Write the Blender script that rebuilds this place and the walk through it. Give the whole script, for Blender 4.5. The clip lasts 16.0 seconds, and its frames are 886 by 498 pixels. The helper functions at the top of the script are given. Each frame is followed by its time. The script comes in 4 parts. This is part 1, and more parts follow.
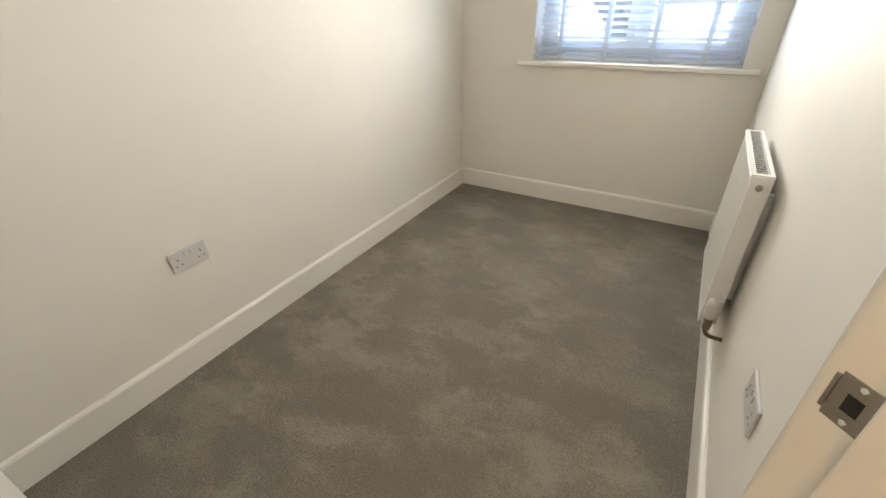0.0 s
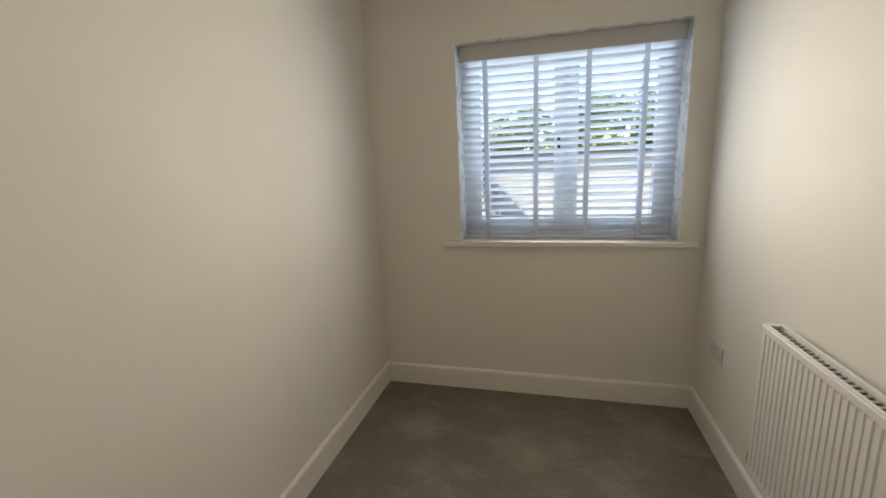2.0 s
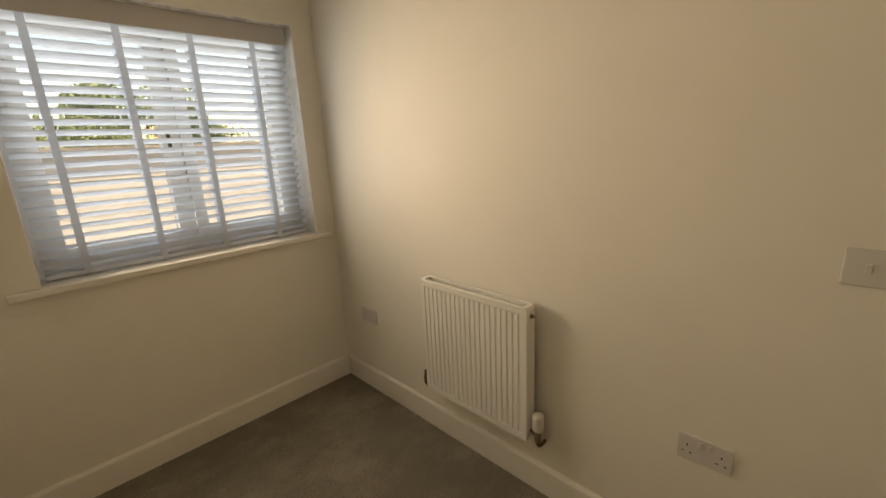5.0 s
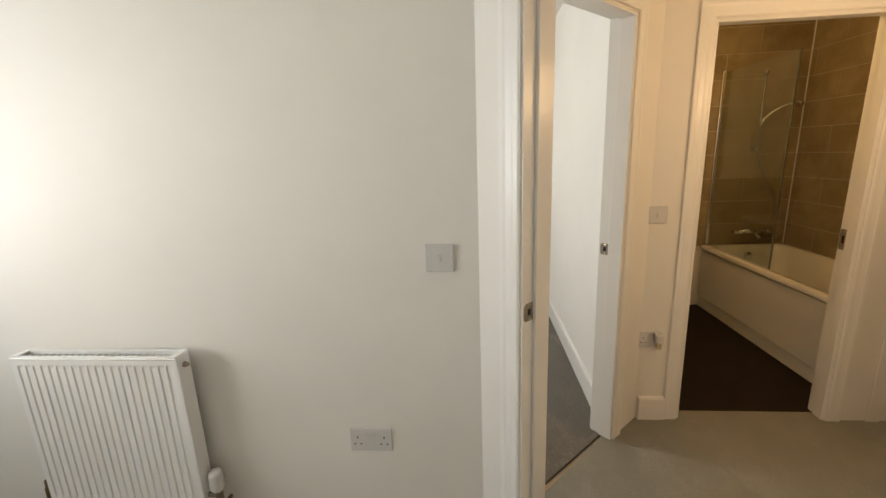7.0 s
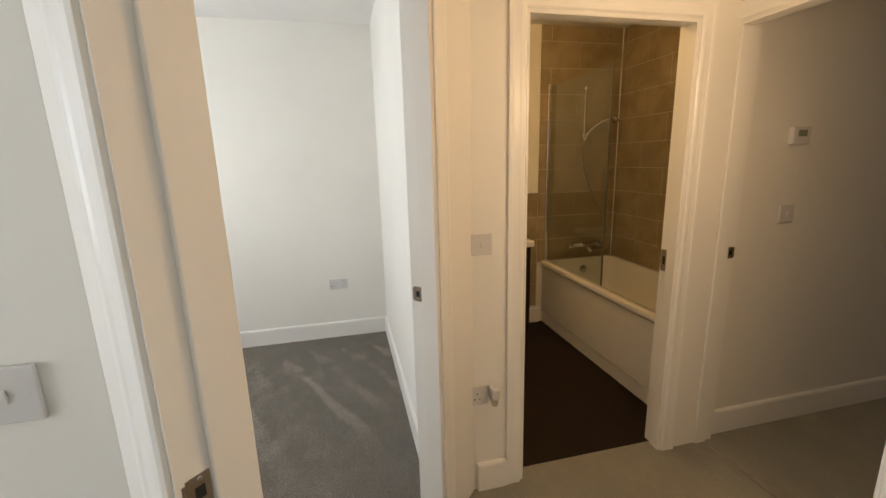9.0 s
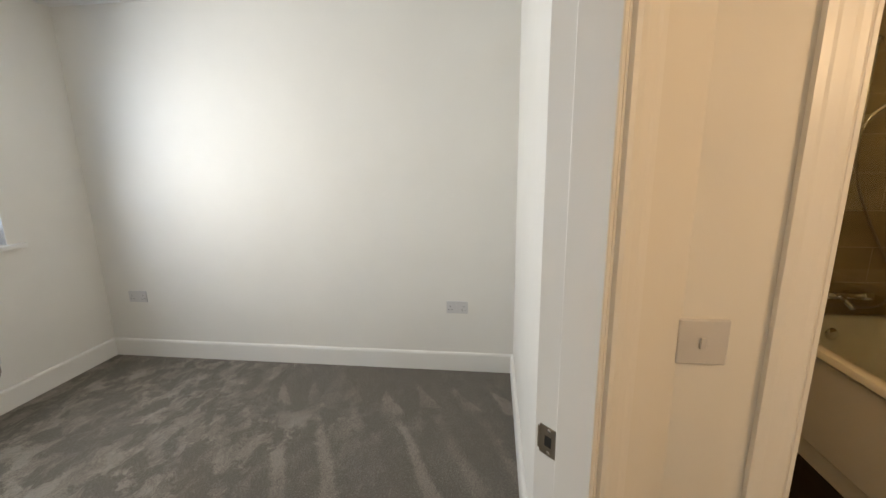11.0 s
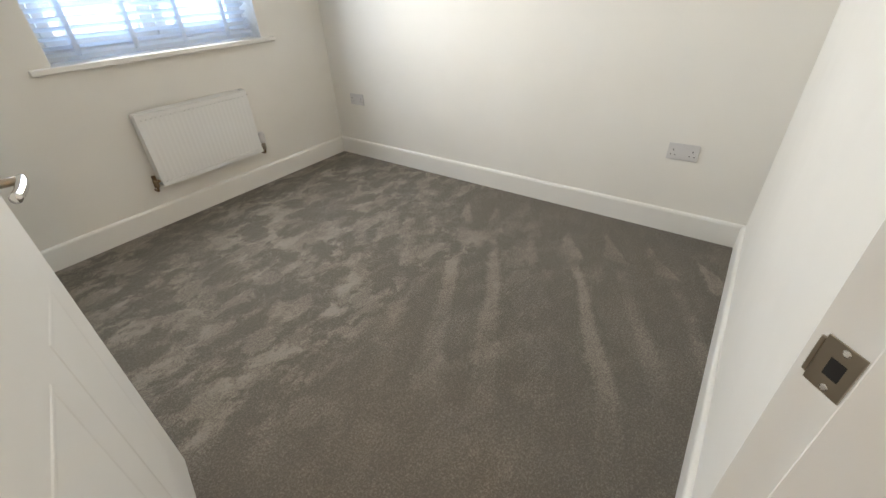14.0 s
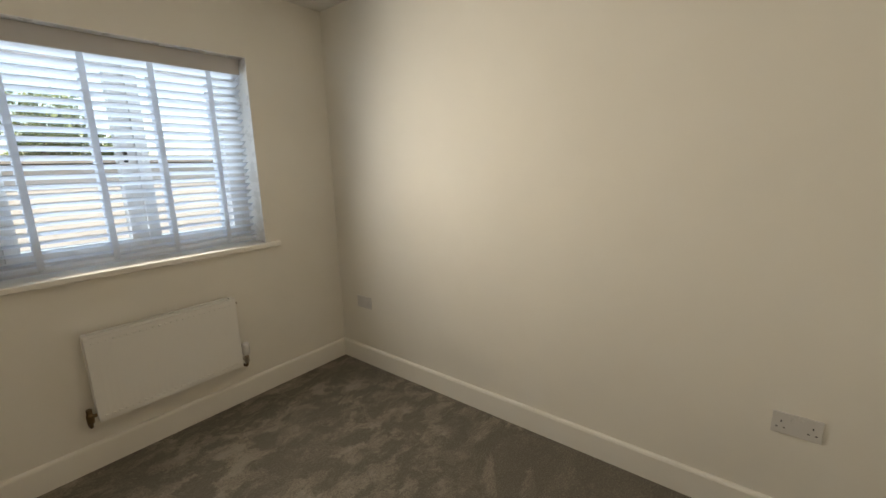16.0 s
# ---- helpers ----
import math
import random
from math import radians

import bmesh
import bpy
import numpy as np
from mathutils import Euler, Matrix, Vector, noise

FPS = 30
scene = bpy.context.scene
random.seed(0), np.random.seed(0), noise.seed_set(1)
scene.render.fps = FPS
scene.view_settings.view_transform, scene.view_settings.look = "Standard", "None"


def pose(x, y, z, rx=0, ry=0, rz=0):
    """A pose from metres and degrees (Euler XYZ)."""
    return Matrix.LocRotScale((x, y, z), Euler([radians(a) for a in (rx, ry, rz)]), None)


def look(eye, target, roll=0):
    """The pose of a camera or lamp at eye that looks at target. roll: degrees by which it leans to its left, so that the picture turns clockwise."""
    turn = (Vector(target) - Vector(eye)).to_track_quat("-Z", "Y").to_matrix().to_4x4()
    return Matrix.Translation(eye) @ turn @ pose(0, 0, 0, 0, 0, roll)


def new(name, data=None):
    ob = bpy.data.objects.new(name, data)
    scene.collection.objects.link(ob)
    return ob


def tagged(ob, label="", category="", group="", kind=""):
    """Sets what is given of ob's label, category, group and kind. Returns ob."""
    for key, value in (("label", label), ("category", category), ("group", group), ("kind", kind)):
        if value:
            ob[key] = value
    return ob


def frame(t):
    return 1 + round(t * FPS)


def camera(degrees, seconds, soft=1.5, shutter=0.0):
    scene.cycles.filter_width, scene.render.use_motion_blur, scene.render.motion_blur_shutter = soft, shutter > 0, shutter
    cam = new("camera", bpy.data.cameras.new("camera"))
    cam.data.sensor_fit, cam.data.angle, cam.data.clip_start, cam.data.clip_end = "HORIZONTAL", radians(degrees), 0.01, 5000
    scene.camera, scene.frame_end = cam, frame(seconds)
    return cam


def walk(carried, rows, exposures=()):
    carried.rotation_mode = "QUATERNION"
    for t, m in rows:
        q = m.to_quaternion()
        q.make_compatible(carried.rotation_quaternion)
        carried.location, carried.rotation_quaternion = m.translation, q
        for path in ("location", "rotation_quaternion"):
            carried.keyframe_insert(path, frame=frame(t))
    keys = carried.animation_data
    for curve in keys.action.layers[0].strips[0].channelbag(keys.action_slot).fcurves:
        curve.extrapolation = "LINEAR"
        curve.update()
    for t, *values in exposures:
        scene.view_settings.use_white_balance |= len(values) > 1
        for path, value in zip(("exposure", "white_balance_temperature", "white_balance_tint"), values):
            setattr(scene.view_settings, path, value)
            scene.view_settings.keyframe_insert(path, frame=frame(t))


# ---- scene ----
cam = camera(94.2, 16.0)
PATH = [
    (0, (-0.284, -2.958, 1.334), (-1.179, -1.493, 0.308), -1.5),
    (0.5, (-0.394, -2.855, 1.382), (-1.256, -1.246, 0.562), -1.4),
    (1, (-0.517, -2.756, 1.438), (-1.291, -1.011, 0.843), -1.3),
    (1.5, (-0.648, -2.576, 1.45), (-1.323, -0.747, 1.004), -2.2),
    (2, (-0.814, -2.443, 1.449), (-1.308, -0.547, 1.047), -2.5),
    (2.5, (-1.076, -2.399, 1.467), (-1.213, -0.443, 1.074), -2.9),
    (3, (-1.235, -2.3, 1.472), (-1.053, -0.346, 1.083), -2.5),
    (3.2, (-1.265, -2.25, 1.48), (-0.987, -0.307, 1.095), -2.6),
    (5.3, (-1.298, -2.254, 1.467), (0.219, -1.051, 0.963), -2.5),
    (5.5, (-1.3, -2.264, 1.463), (0.307, -1.182, 0.964), -2.3),
    (6, (-1.283, -2.306, 1.462), (0.491, -1.525, 0.97), -2.1),
    (6.5, (-1.252, -2.366, 1.46), (0.632, -1.886, 0.989), -2.3),
    (7, (-1.217, -2.417, 1.465), (0.724, -2.255, 1.011), -2.2),
    (7.5, (-1.143, -2.498, 1.473), (0.803, -2.622, 1.029), -1.9),
    (8, (-1.008, -2.615, 1.466), (0.909, -2.996, 1.044), -1.9),
    (8.2, (-0.953, -2.656, 1.471), (0.948, -3.11, 1.046), -1.6),
    (10.3, (-0.105, -2.915, 1.449), (1.826, -3.23, 1.035), -0.5),
    (10.5, (-0.03, -2.921, 1.451), (1.917, -3.11, 1.033), -0.5),
    (11, (0.111, -2.927, 1.462), (2.05, -2.687, 1.036), -0.8),
    (11.5, (0.187, -2.956, 1.459), (2.017, -2.297, 0.997), -0.7),
    (12, (0.219, -2.958, 1.434), (1.881, -2.003, 0.862), -1.0),
    (12.5, (0.242, -2.954, 1.389), (1.748, -1.899, 0.601), -1.7),
    (13, (0.269, -2.951, 1.323), (1.646, -1.923, 0.298), -2.4),
    (13.5, (0.294, -2.943, 1.274), (1.592, -1.96, 0.113), -2.8),
    (14, (0.353, -2.895, 1.29), (1.688, -1.894, 0.188), -2.7),
    (14.5, (0.467, -2.757, 1.35), (1.908, -1.695, 0.458), -2.3),
    (15, (0.565, -2.643, 1.407), (2.073, -1.517, 0.73), -2.1),
    (15.5, (0.697, -2.558, 1.445), (2.238, -1.376, 0.967), -1.6),
    (16, (0.895, -2.521, 1.466), (2.424, -1.299, 1.055), -1.4),
]
EXPOSURES = [
    (0.0, 2.95, 6500, 10), (0.5, 2.6, 6600, 10), (1.0, 2.2, 6850, 10), (1.5, 2.05, 7000, 11), (2.5, 1.7, 7250, 11), (5.5, 1.6, 10200, 15), (6.0, 1.65, 9600, 14),
    (6.5, 2.2, 7300, 12), (7.0, 2.5, 6350, 10), (8.0, 2.65, 6000, 10), (10.5, 2.65, 5900, 10), (11.5, 2.2, 6450, 11), (12.5, 2.05, 7900, 12),
    (13.5, 2.87, 6100, 10), (14.0, 2.77, 6000, 10), (14.5, 2.5, 6050, 10), (15.0, 2.15, 6700, 10), (15.5, 1.9, 7200, 10), (16.0, 1.7, 7500, 10)]
walk(cam, [(t, look(eye, target, roll)) for t, eye, target, roll in PATH], EXPOSURES)

# ---- world, sun, lamps ----
SUN_ELEV, SUN_ROT = 46.0, 246.0
world = bpy.data.worlds.new("sky")
scene.world = world
world.use_nodes = True
_wn = world.node_tree
_sky = _wn.nodes.new("ShaderNodeTexSky")
_sky.sky_type = "NISHITA"
_sky.sun_disc = False
_sky.sun_elevation, _sky.sun_rotation = radians(SUN_ELEV), radians(SUN_ROT)
_wn.nodes["Background"].inputs["Strength"].default_value = 0.11
_wn.links.new(_sky.outputs["Color"], _wn.nodes["Background"].inputs["Color"])
sun = new("sun", bpy.data.lights.new("sun", "SUN"))
sun.data.energy, sun.data.angle, sun.data.color = 3.2, radians(0.5), (1.0, 0.95, 0.87)
_a, _e = radians(SUN_ROT), radians(SUN_ELEV)
sun.matrix_world = look((0, 0, 20), Vector((0, 0, 20)) - Vector((math.sin(_a) * math.cos(_e), math.cos(_a) * math.cos(_e), math.sin(_e))))


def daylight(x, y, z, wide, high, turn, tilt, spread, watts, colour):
    """Daylight at a window: an added area lamp facing into the room, turned and tilted from straight ahead."""
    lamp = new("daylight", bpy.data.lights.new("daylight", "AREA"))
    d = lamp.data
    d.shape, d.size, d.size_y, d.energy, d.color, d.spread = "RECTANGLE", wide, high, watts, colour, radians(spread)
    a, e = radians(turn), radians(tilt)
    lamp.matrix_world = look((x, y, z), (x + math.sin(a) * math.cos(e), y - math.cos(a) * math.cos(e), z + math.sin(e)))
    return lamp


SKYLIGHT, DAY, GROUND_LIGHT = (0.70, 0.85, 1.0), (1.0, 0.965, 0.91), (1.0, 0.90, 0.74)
# stand-in lamps: sky behind each blind, slat-spread daylight and sunlit yard's glow before it
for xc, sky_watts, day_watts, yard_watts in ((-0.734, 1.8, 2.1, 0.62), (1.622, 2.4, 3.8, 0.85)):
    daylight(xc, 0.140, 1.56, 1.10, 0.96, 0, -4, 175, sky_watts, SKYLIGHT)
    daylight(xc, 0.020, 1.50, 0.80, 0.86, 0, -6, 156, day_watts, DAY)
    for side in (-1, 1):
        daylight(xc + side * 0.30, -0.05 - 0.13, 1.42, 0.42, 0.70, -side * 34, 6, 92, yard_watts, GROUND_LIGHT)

# the landing's pendant bulb
bulb = new("landing_lamp", bpy.data.lights.new("landing_lamp", "POINT"))
bulb.data.energy, bulb.data.color, bulb.data.shadow_soft_size = 2.6, (1.0, 0.63, 0.31), 0.10
bulb.matrix_world = pose(0.06, -3.92, 1.76)
bath_bulb = new("bathroom_lamp", bpy.data.lights.new("bathroom_lamp", "POINT"))
bath_bulb.data.energy, bath_bulb.data.color, bath_bulb.data.shadow_soft_size = 1.9, (1.0, 0.58, 0.19), 0.06
bath_bulb.matrix_world = pose(1.55, -3.75, 2.32)

# ---- materials ----


class Mat:
    """A small builder of node materials."""

    def __init__(self, name, colour=(0.8, 0.8, 0.8), rough=0.5, metal=0.0, **kw):
        self.m = bpy.data.materials.new(name)
        self.m.use_nodes = True
        self.t = self.m.node_tree
        self.b = self.t.nodes["Principled BSDF"]
        self.put("Base Color", (*colour, 1))
        self.put("Roughness", rough)
        self.put("Metallic", metal)
        for k, v in kw.items():
            self.put(k.replace("_", " "), v)
        self.co = None

    def put(self, socket, v):
        self.b.inputs[socket].default_value = v

    def node(self, kind, links=(), **vals):
        n = self.t.nodes.new(kind)
        for k, v in vals.items():
            n.inputs[k.replace("_", " ")].default_value = v
        for sock, src in links:
            self.t.links.new(src, n.inputs[sock])
        return n

    def coords(self, scale=(1, 1, 1), rot=0.0, objects=False):
        c = self.t.nodes.new("ShaderNodeTexCoord") if objects else self.t.nodes.new("ShaderNodeNewGeometry")
        mp = self.t.nodes.new("ShaderNodeMapping")
        mp.inputs["Scale"].default_value = scale
        mp.inputs["Rotation"].default_value = (0, 0, radians(rot))
        self.t.links.new(c.outputs["Object" if objects else "Position"], mp.inputs["Vector"])
        return mp.outputs["Vector"]

    def noise(self, vec, scale, detail=3.0, rough=0.55, distortion=0.0):
        n = self.node("ShaderNodeTexNoise", [("Vector", vec)], Scale=scale, Detail=detail, Roughness=rough, Distortion=distortion)
        return n.outputs["Fac"]

    def ramp(self, fac, lo, hi, a=0.0, b=1.0):
        n = self.node("ShaderNodeMapRange", [("Value", fac)], From_Min=lo, From_Max=hi, To_Min=a, To_Max=b)
        n.interpolation_type = "SMOOTHSTEP"
        return n.outputs["Result"]

    def math(self, op, a, b):
        n = self.t.nodes.new("ShaderNodeMath")
        n.operation = op
        for i, v in enumerate((a, b)):
            if isinstance(v, (int, float)):
                n.inputs[i].default_value = v
            else:
                self.t.links.new(v, n.inputs[i])
        return n.outputs[0]

    def mix(self, fac, a, b):
        n = self.t.nodes.new("ShaderNodeMix")
        n.data_type = "RGBA"
        for sock, v in ((n.inputs["Factor"], fac), (n.inputs[6], a), (n.inputs[7], b)):
            if isinstance(v, tuple):
                sock.default_value = (*v, 1)
            elif isinstance(v, (int, float)):
                sock.default_value = v
            else:
                self.t.links.new(v, sock)
        return n.outputs[2]

    def colour(self, out):
        self.t.links.new(out, self.b.inputs["Base Color"])

    def roughness(self, out):
        self.t.links.new(out, self.b.inputs["Roughness"])

    def bump(self, height, strength, distance):
        n = self.node("ShaderNodeBump", [("Height", height)], Strength=strength, Distance=distance)
        self.t.links.new(n.outputs["Normal"], self.b.inputs["Normal"])


def paint(name, colour, rough, bump=0.25, mottling=0.04, coat=0.0):
    p = Mat(name, colour, rough)
    v = p.coords()
    big = p.ramp(p.noise(v, 1.7, 3), 0.3, 0.7)
    dark = tuple(c * (1 - mottling) for c in colour)
    p.colour(p.mix(big, dark, colour))
    fine = p.noise(v, 260, 2)
    p.bump(fine, bump, 0.0006)
    p.roughness(p.ramp(p.noise(v, 9, 4), 0.3, 0.7, rough * 0.92, min(1, rough * 1.08)))
    if coat:
        p.put("Coat Weight", coat)
        p.put("Coat Roughness", 0.12)
    return p.m


WALL = paint("wall_emulsion", (0.80, 0.775, 0.715), 0.62)
CEIL = paint("ceiling_emulsion", (0.84, 0.83, 0.80), 0.8)
TRIM = paint("trim_satin", (0.82, 0.80, 0.75), 0.33, 0.08, 0.02)
DOORM = paint("door_satin", (0.80, 0.785, 0.74), 0.34, 0.06, 0.02, 0.1)
PLASTIC = Mat("white_plastic", (0.62, 0.605, 0.59), 0.3).m
RADM = paint("radiator_enamel", (0.82, 0.815, 0.79), 0.3, 0.03, 0.01)
UPVC = paint("white_upvc", (0.82, 0.83, 0.84), 0.28, 0.02, 0.01)
# near-black stands in for the shade inside holes, grille slots and joints
DARK = Mat("slot_shade", (0.012, 0.011, 0.01), 0.6).m
CHROME = Mat("chrome", (0.75, 0.74, 0.72), 0.14, 1.0).m
NICKEL = Mat("brushed_nickel", (0.36, 0.31, 0.245), 0.3, 1.0).m
BRASS = Mat("dull_brass", (0.22, 0.155, 0.085), 0.36, 1.0).m
BLACK = Mat("black_plastic", (0.02, 0.02, 0.022), 0.35).m


def slat_plastic(name, colour, rough):
    """Thin white plastic or cloth that lets light through, tinted blue to stand for skylight."""
    s = Mat(name, colour, rough)
    tr = s.node("ShaderNodeBsdfTranslucent", Color=(0.84, 0.90, 0.98, 1))
    mx = s.node("ShaderNodeMixShader", [(1, s.b.outputs[0]), (2, tr.outputs[0])], Fac=0.5)
    s.t.links.new(mx.outputs[0], s.t.nodes["Material Output"].inputs["Surface"])
    return s.m


SLATM = slat_plastic("blind_slat", (0.88, 0.89, 0.90), 0.35)
TAPE = slat_plastic("ladder_tape", (0.74, 0.745, 0.75), 0.8)
VALANCE = paint("blind_valance", (0.52, 0.505, 0.50), 0.45, 0.1)
ACRYLIC = Mat("bath_acrylic", (0.82, 0.80, 0.76), 0.12, 0.0, Coat_Weight=0.4, Coat_Roughness=0.05).m
LCD = Mat("lcd", (0.22, 0.25, 0.2), 0.2).m
GROUT = paint("grout", (0.56, 0.47, 0.35), 0.8, 0.4)


def glass(name, tint=(1, 1, 1), rough=0.0):
    g = Mat(name, tint, rough)
    out = g.t.nodes["Material Output"]
    tr = g.t.nodes.new("ShaderNodeBsdfTransparent")
    tr.inputs["Color"].default_value = (*tint, 1)
    gl = g.t.nodes.new("ShaderNodeBsdfGlossy")
    gl.inputs["Roughness"].default_value = 0.01
    lw = g.t.nodes.new("ShaderNodeLayerWeight")
    fr = g.node("ShaderNodeMapRange", [("Value", g.math("POWER", lw.outputs["Facing"], 4.0))], To_Min=0.05, To_Max=0.7)
    mx = g.t.nodes.new("ShaderNodeMixShader")
    g.t.links.new(fr.outputs[0], mx.inputs[0])
    g.t.links.new(tr.outputs[0], mx.inputs[1])
    g.t.links.new(gl.outputs[0], mx.inputs[2])
    g.t.links.new(mx.outputs[0], out.inputs["Surface"])
    return g.m


GLASS = glass("window_glass", (0.97, 0.98, 0.98))
SCREEN = glass("shower_glass", (0.88, 0.91, 0.89))
GLASS_EDGE = Mat("glass_edge", (0.11, 0.12, 0.10), 0.2).m


def carpet(name, light, dark, amount, size, crisp, strokes_below=None):
    """Cut pile: brushed patches that lie each their own way, tapering vacuum strokes, soft blotches and short tufts."""
    c = Mat(name, light, 0.95)
    c.put("Sheen Weight", 0.04)
    c.put("Sheen Roughness", 0.5)
    v = c.coords()

    def warped(scale, much):
        n = c.node("ShaderNodeTexNoise", [("Vector", v)], Scale=scale, Detail=3.0, Roughness=0.55)
        w = c.node("ShaderNodeVectorMath", [(0, n.outputs["Color"])])
        w.operation = "MULTIPLY_ADD"
        w.inputs[1].default_value = (much, much, 0.0)
        c.t.links.new(v, w.inputs[2])
        return w.outputs[0]

    def turned(vec, scale, rot, shift=0.0):
        return c.node("ShaderNodeMapping", [("Vector", vec)], Scale=scale, Rotation=(0, 0, radians(rot)), Location=(shift, shift * 0.7, 0)).outputs["Vector"]

    near, far = warped(7.0, 0.10), warped(2.4, 0.20)
    fuzz = c.ramp(c.noise(v, 34, 4, 0.6), 0.25, 0.75, -0.028, 0.028)

    def patches(rot, shift, scale, stretch, level):
        n = c.noise(turned(near, (1, stretch, 1), rot, shift), scale, 3, 0.55)
        return c.ramp(c.math("ADD", n, fuzz), level - crisp, level + crisp)

    brushed = c.math("ADD", c.math("MULTIPLY", patches(38, 3.1, size, 1.35, 0.52), 0.62), c.math("MULTIPLY", patches(-18, 8.3, size * 0.8, 1.7, 0.55), 0.5))
    small = c.math("MULTIPLY", patches(62, 5.7, size * 2.0, 1.8, 0.57), 0.35)
    blot = c.ramp(c.noise(far, 1.7, 3, 0.6), 0.34, 0.66, 0.42, 1.0)
    nap = c.math("MULTIPLY", c.math("ADD", brushed, small), blot)
    if strokes_below is not None:
        # strokes pulled slantwise from the far wall: a short wedge, then a long fading streak a hand's breadth on
        plain = c.node("ShaderNodeSeparateXYZ", [("Vector", v)])
        axes = c.node("ShaderNodeSeparateXYZ", [("Vector", turned(warped(1.7, 0.16), (1, 1, 1), -27))])
        lane = c.math("MULTIPLY", axes.outputs["Y"], 4.7)
        index = c.math("FLOOR", lane, 0.0)
        across = c.math("ABSOLUTE", c.math("SUBTRACT", c.math("FRACT", lane, 0.0), 0.5), 0.0)
        chance = c.math("FRACT", c.math("MULTIPLY", c.math("SINE", c.math("MULTIPLY", index, 12.99), 0.0), 43.7), 0.0)
        back = c.math("SUBTRACT", c.math("SUBTRACT", 2.60, plain.outputs["X"]), c.math("MULTIPLY", chance, 0.12))
        soft = c.math("MULTIPLY", fuzz, 1.5)

        def wedge(start, end, narrow, wide, blur):
            w = c.math("ADD", c.node("ShaderNodeMapRange", [("Value", back)], From_Min=start, From_Max=end, To_Min=narrow, To_Max=wide).outputs[0], soft)
            return c.ramp(c.math("SUBTRACT", w, across), -blur, blur)

        tip = c.math("MULTIPLY", wedge(0.0, 0.27, 0.0, 0.27, 0.03), c.math("MULTIPLY", c.ramp(back, 0.0, 0.04), c.ramp(back, 0.29, 0.25)))
        streak = c.math("MULTIPLY", wedge(0.30, 1.4, 0.09, 0.24, 0.08), c.math("MULTIPLY", c.ramp(back, 0.29, 0.40), c.ramp(back, 1.75, 0.6)))
        faint = c.ramp(c.noise(turned(far, (0.8, 2.0, 1), -27, 1.9), 2.2, 2), 0.34, 0.58, 0.25, 1.0)
        stroke = c.math("ADD", c.math("MULTIPLY", c.math("ADD", c.math("MULTIPLY", tip, 0.62), c.math("MULTIPLY", streak, 0.66)), c.math("MULTIPLY", faint, c.ramp(chance, 0.0, 0.8, 0.4, 1.0))), c.math("MULTIPLY", nap, 0.34))
        border = c.math("ADD", c.math("SUBTRACT", plain.outputs["Y"], strokes_below), c.ramp(c.noise(v, 1.6, 2), 0.3, 0.7, -0.3, 0.3))
        where = c.ramp(border, 0.16, -0.16)
        # the pale patches weaken towards the door
        calm = c.ramp(c.math("ADD", plain.outputs["X"], plain.outputs["Y"]), -1.5, -0.6, 0.72, 1.0)
        nap = c.math("ADD", c.math("MULTIPLY", c.math("MULTIPLY", nap, calm), c.math("SUBTRACT", 1.0, where)), c.math("MULTIPLY", stroke, where))
    nap = c.math("MULTIPLY", nap, amount)
    tuft = c.noise(v, 230, 3, 0.75)
    clump = c.noise(v, 105, 3, 0.65)
    grain = c.math("ADD", c.ramp(tuft, 0.32, 0.68, -0.42, 0.42), c.ramp(clump, 0.3, 0.7, -0.29, 0.29))
    c.colour(c.mix(c.math("ADD", nap, grain), dark, light))
    c.bump(c.math("ADD", tuft, c.math("MULTIPLY", clump, 1.2)), 0.9, 0.006)
    return c.m


CARPET_1 = carpet("grey_carpet", (0.330, 0.298, 0.243), (0.190, 0.169, 0.135), 0.85, 3.0, 0.085)
CARPET_2 = carpet("grey_brushed_carpet", (0.340, 0.303, 0.248), (0.140, 0.123, 0.099), 0.92, 5.2, 0.045, -1.75)
CARPET_L = carpet("landing_carpet", (0.365, 0.345, 0.285), (0.275, 0.26, 0.212), 0.75, 2.6, 0.08)


def wood_vinyl():
    w = Mat("dark_vinyl", (0.03, 0.02, 0.014), 0.6, Specular_IOR_Level=0.2)
    v = w.coords((1, 8, 1))
    w.colour(w.mix(w.noise(v, 6, 5), (0.010, 0.006, 0.004), (0.024, 0.015, 0.010)))
    w.bump(w.noise(v, 40, 3), 0.2, 0.001)
    return w.m


VINYL = wood_vinyl()


def tile_stone():
    w = Mat("beige_tile", (0.42, 0.34, 0.24), 0.24)
    v = w.coords()
    info = w.t.nodes.new("ShaderNodeObjectInfo")
    mott = w.ramp(w.noise(v, 5, 5, 0.6, 0.4), 0.3, 0.7)
    base = w.mix(mott, (0.29, 0.225, 0.13), (0.41, 0.325, 0.20))
    rnd = w.math("MULTIPLY", info.outputs["Random"], 0.35)
    w.colour(w.mix(rnd, base, (0.25, 0.19, 0.115)))
    w.bump(w.noise(v, 45, 4), 0.12, 0.001)
    return w.m


TILE = tile_stone()


def simple(name, a, b, scale, rough=0.8, bump=0.3):
    s = Mat(name, a, rough)
    v = s.coords()
    s.colour(s.mix(s.ramp(s.noise(v, scale, 5), 0.35, 0.65), a, b))
    s.bump(s.noise(v, scale * 12, 3), bump, 0.01)
    return s.m


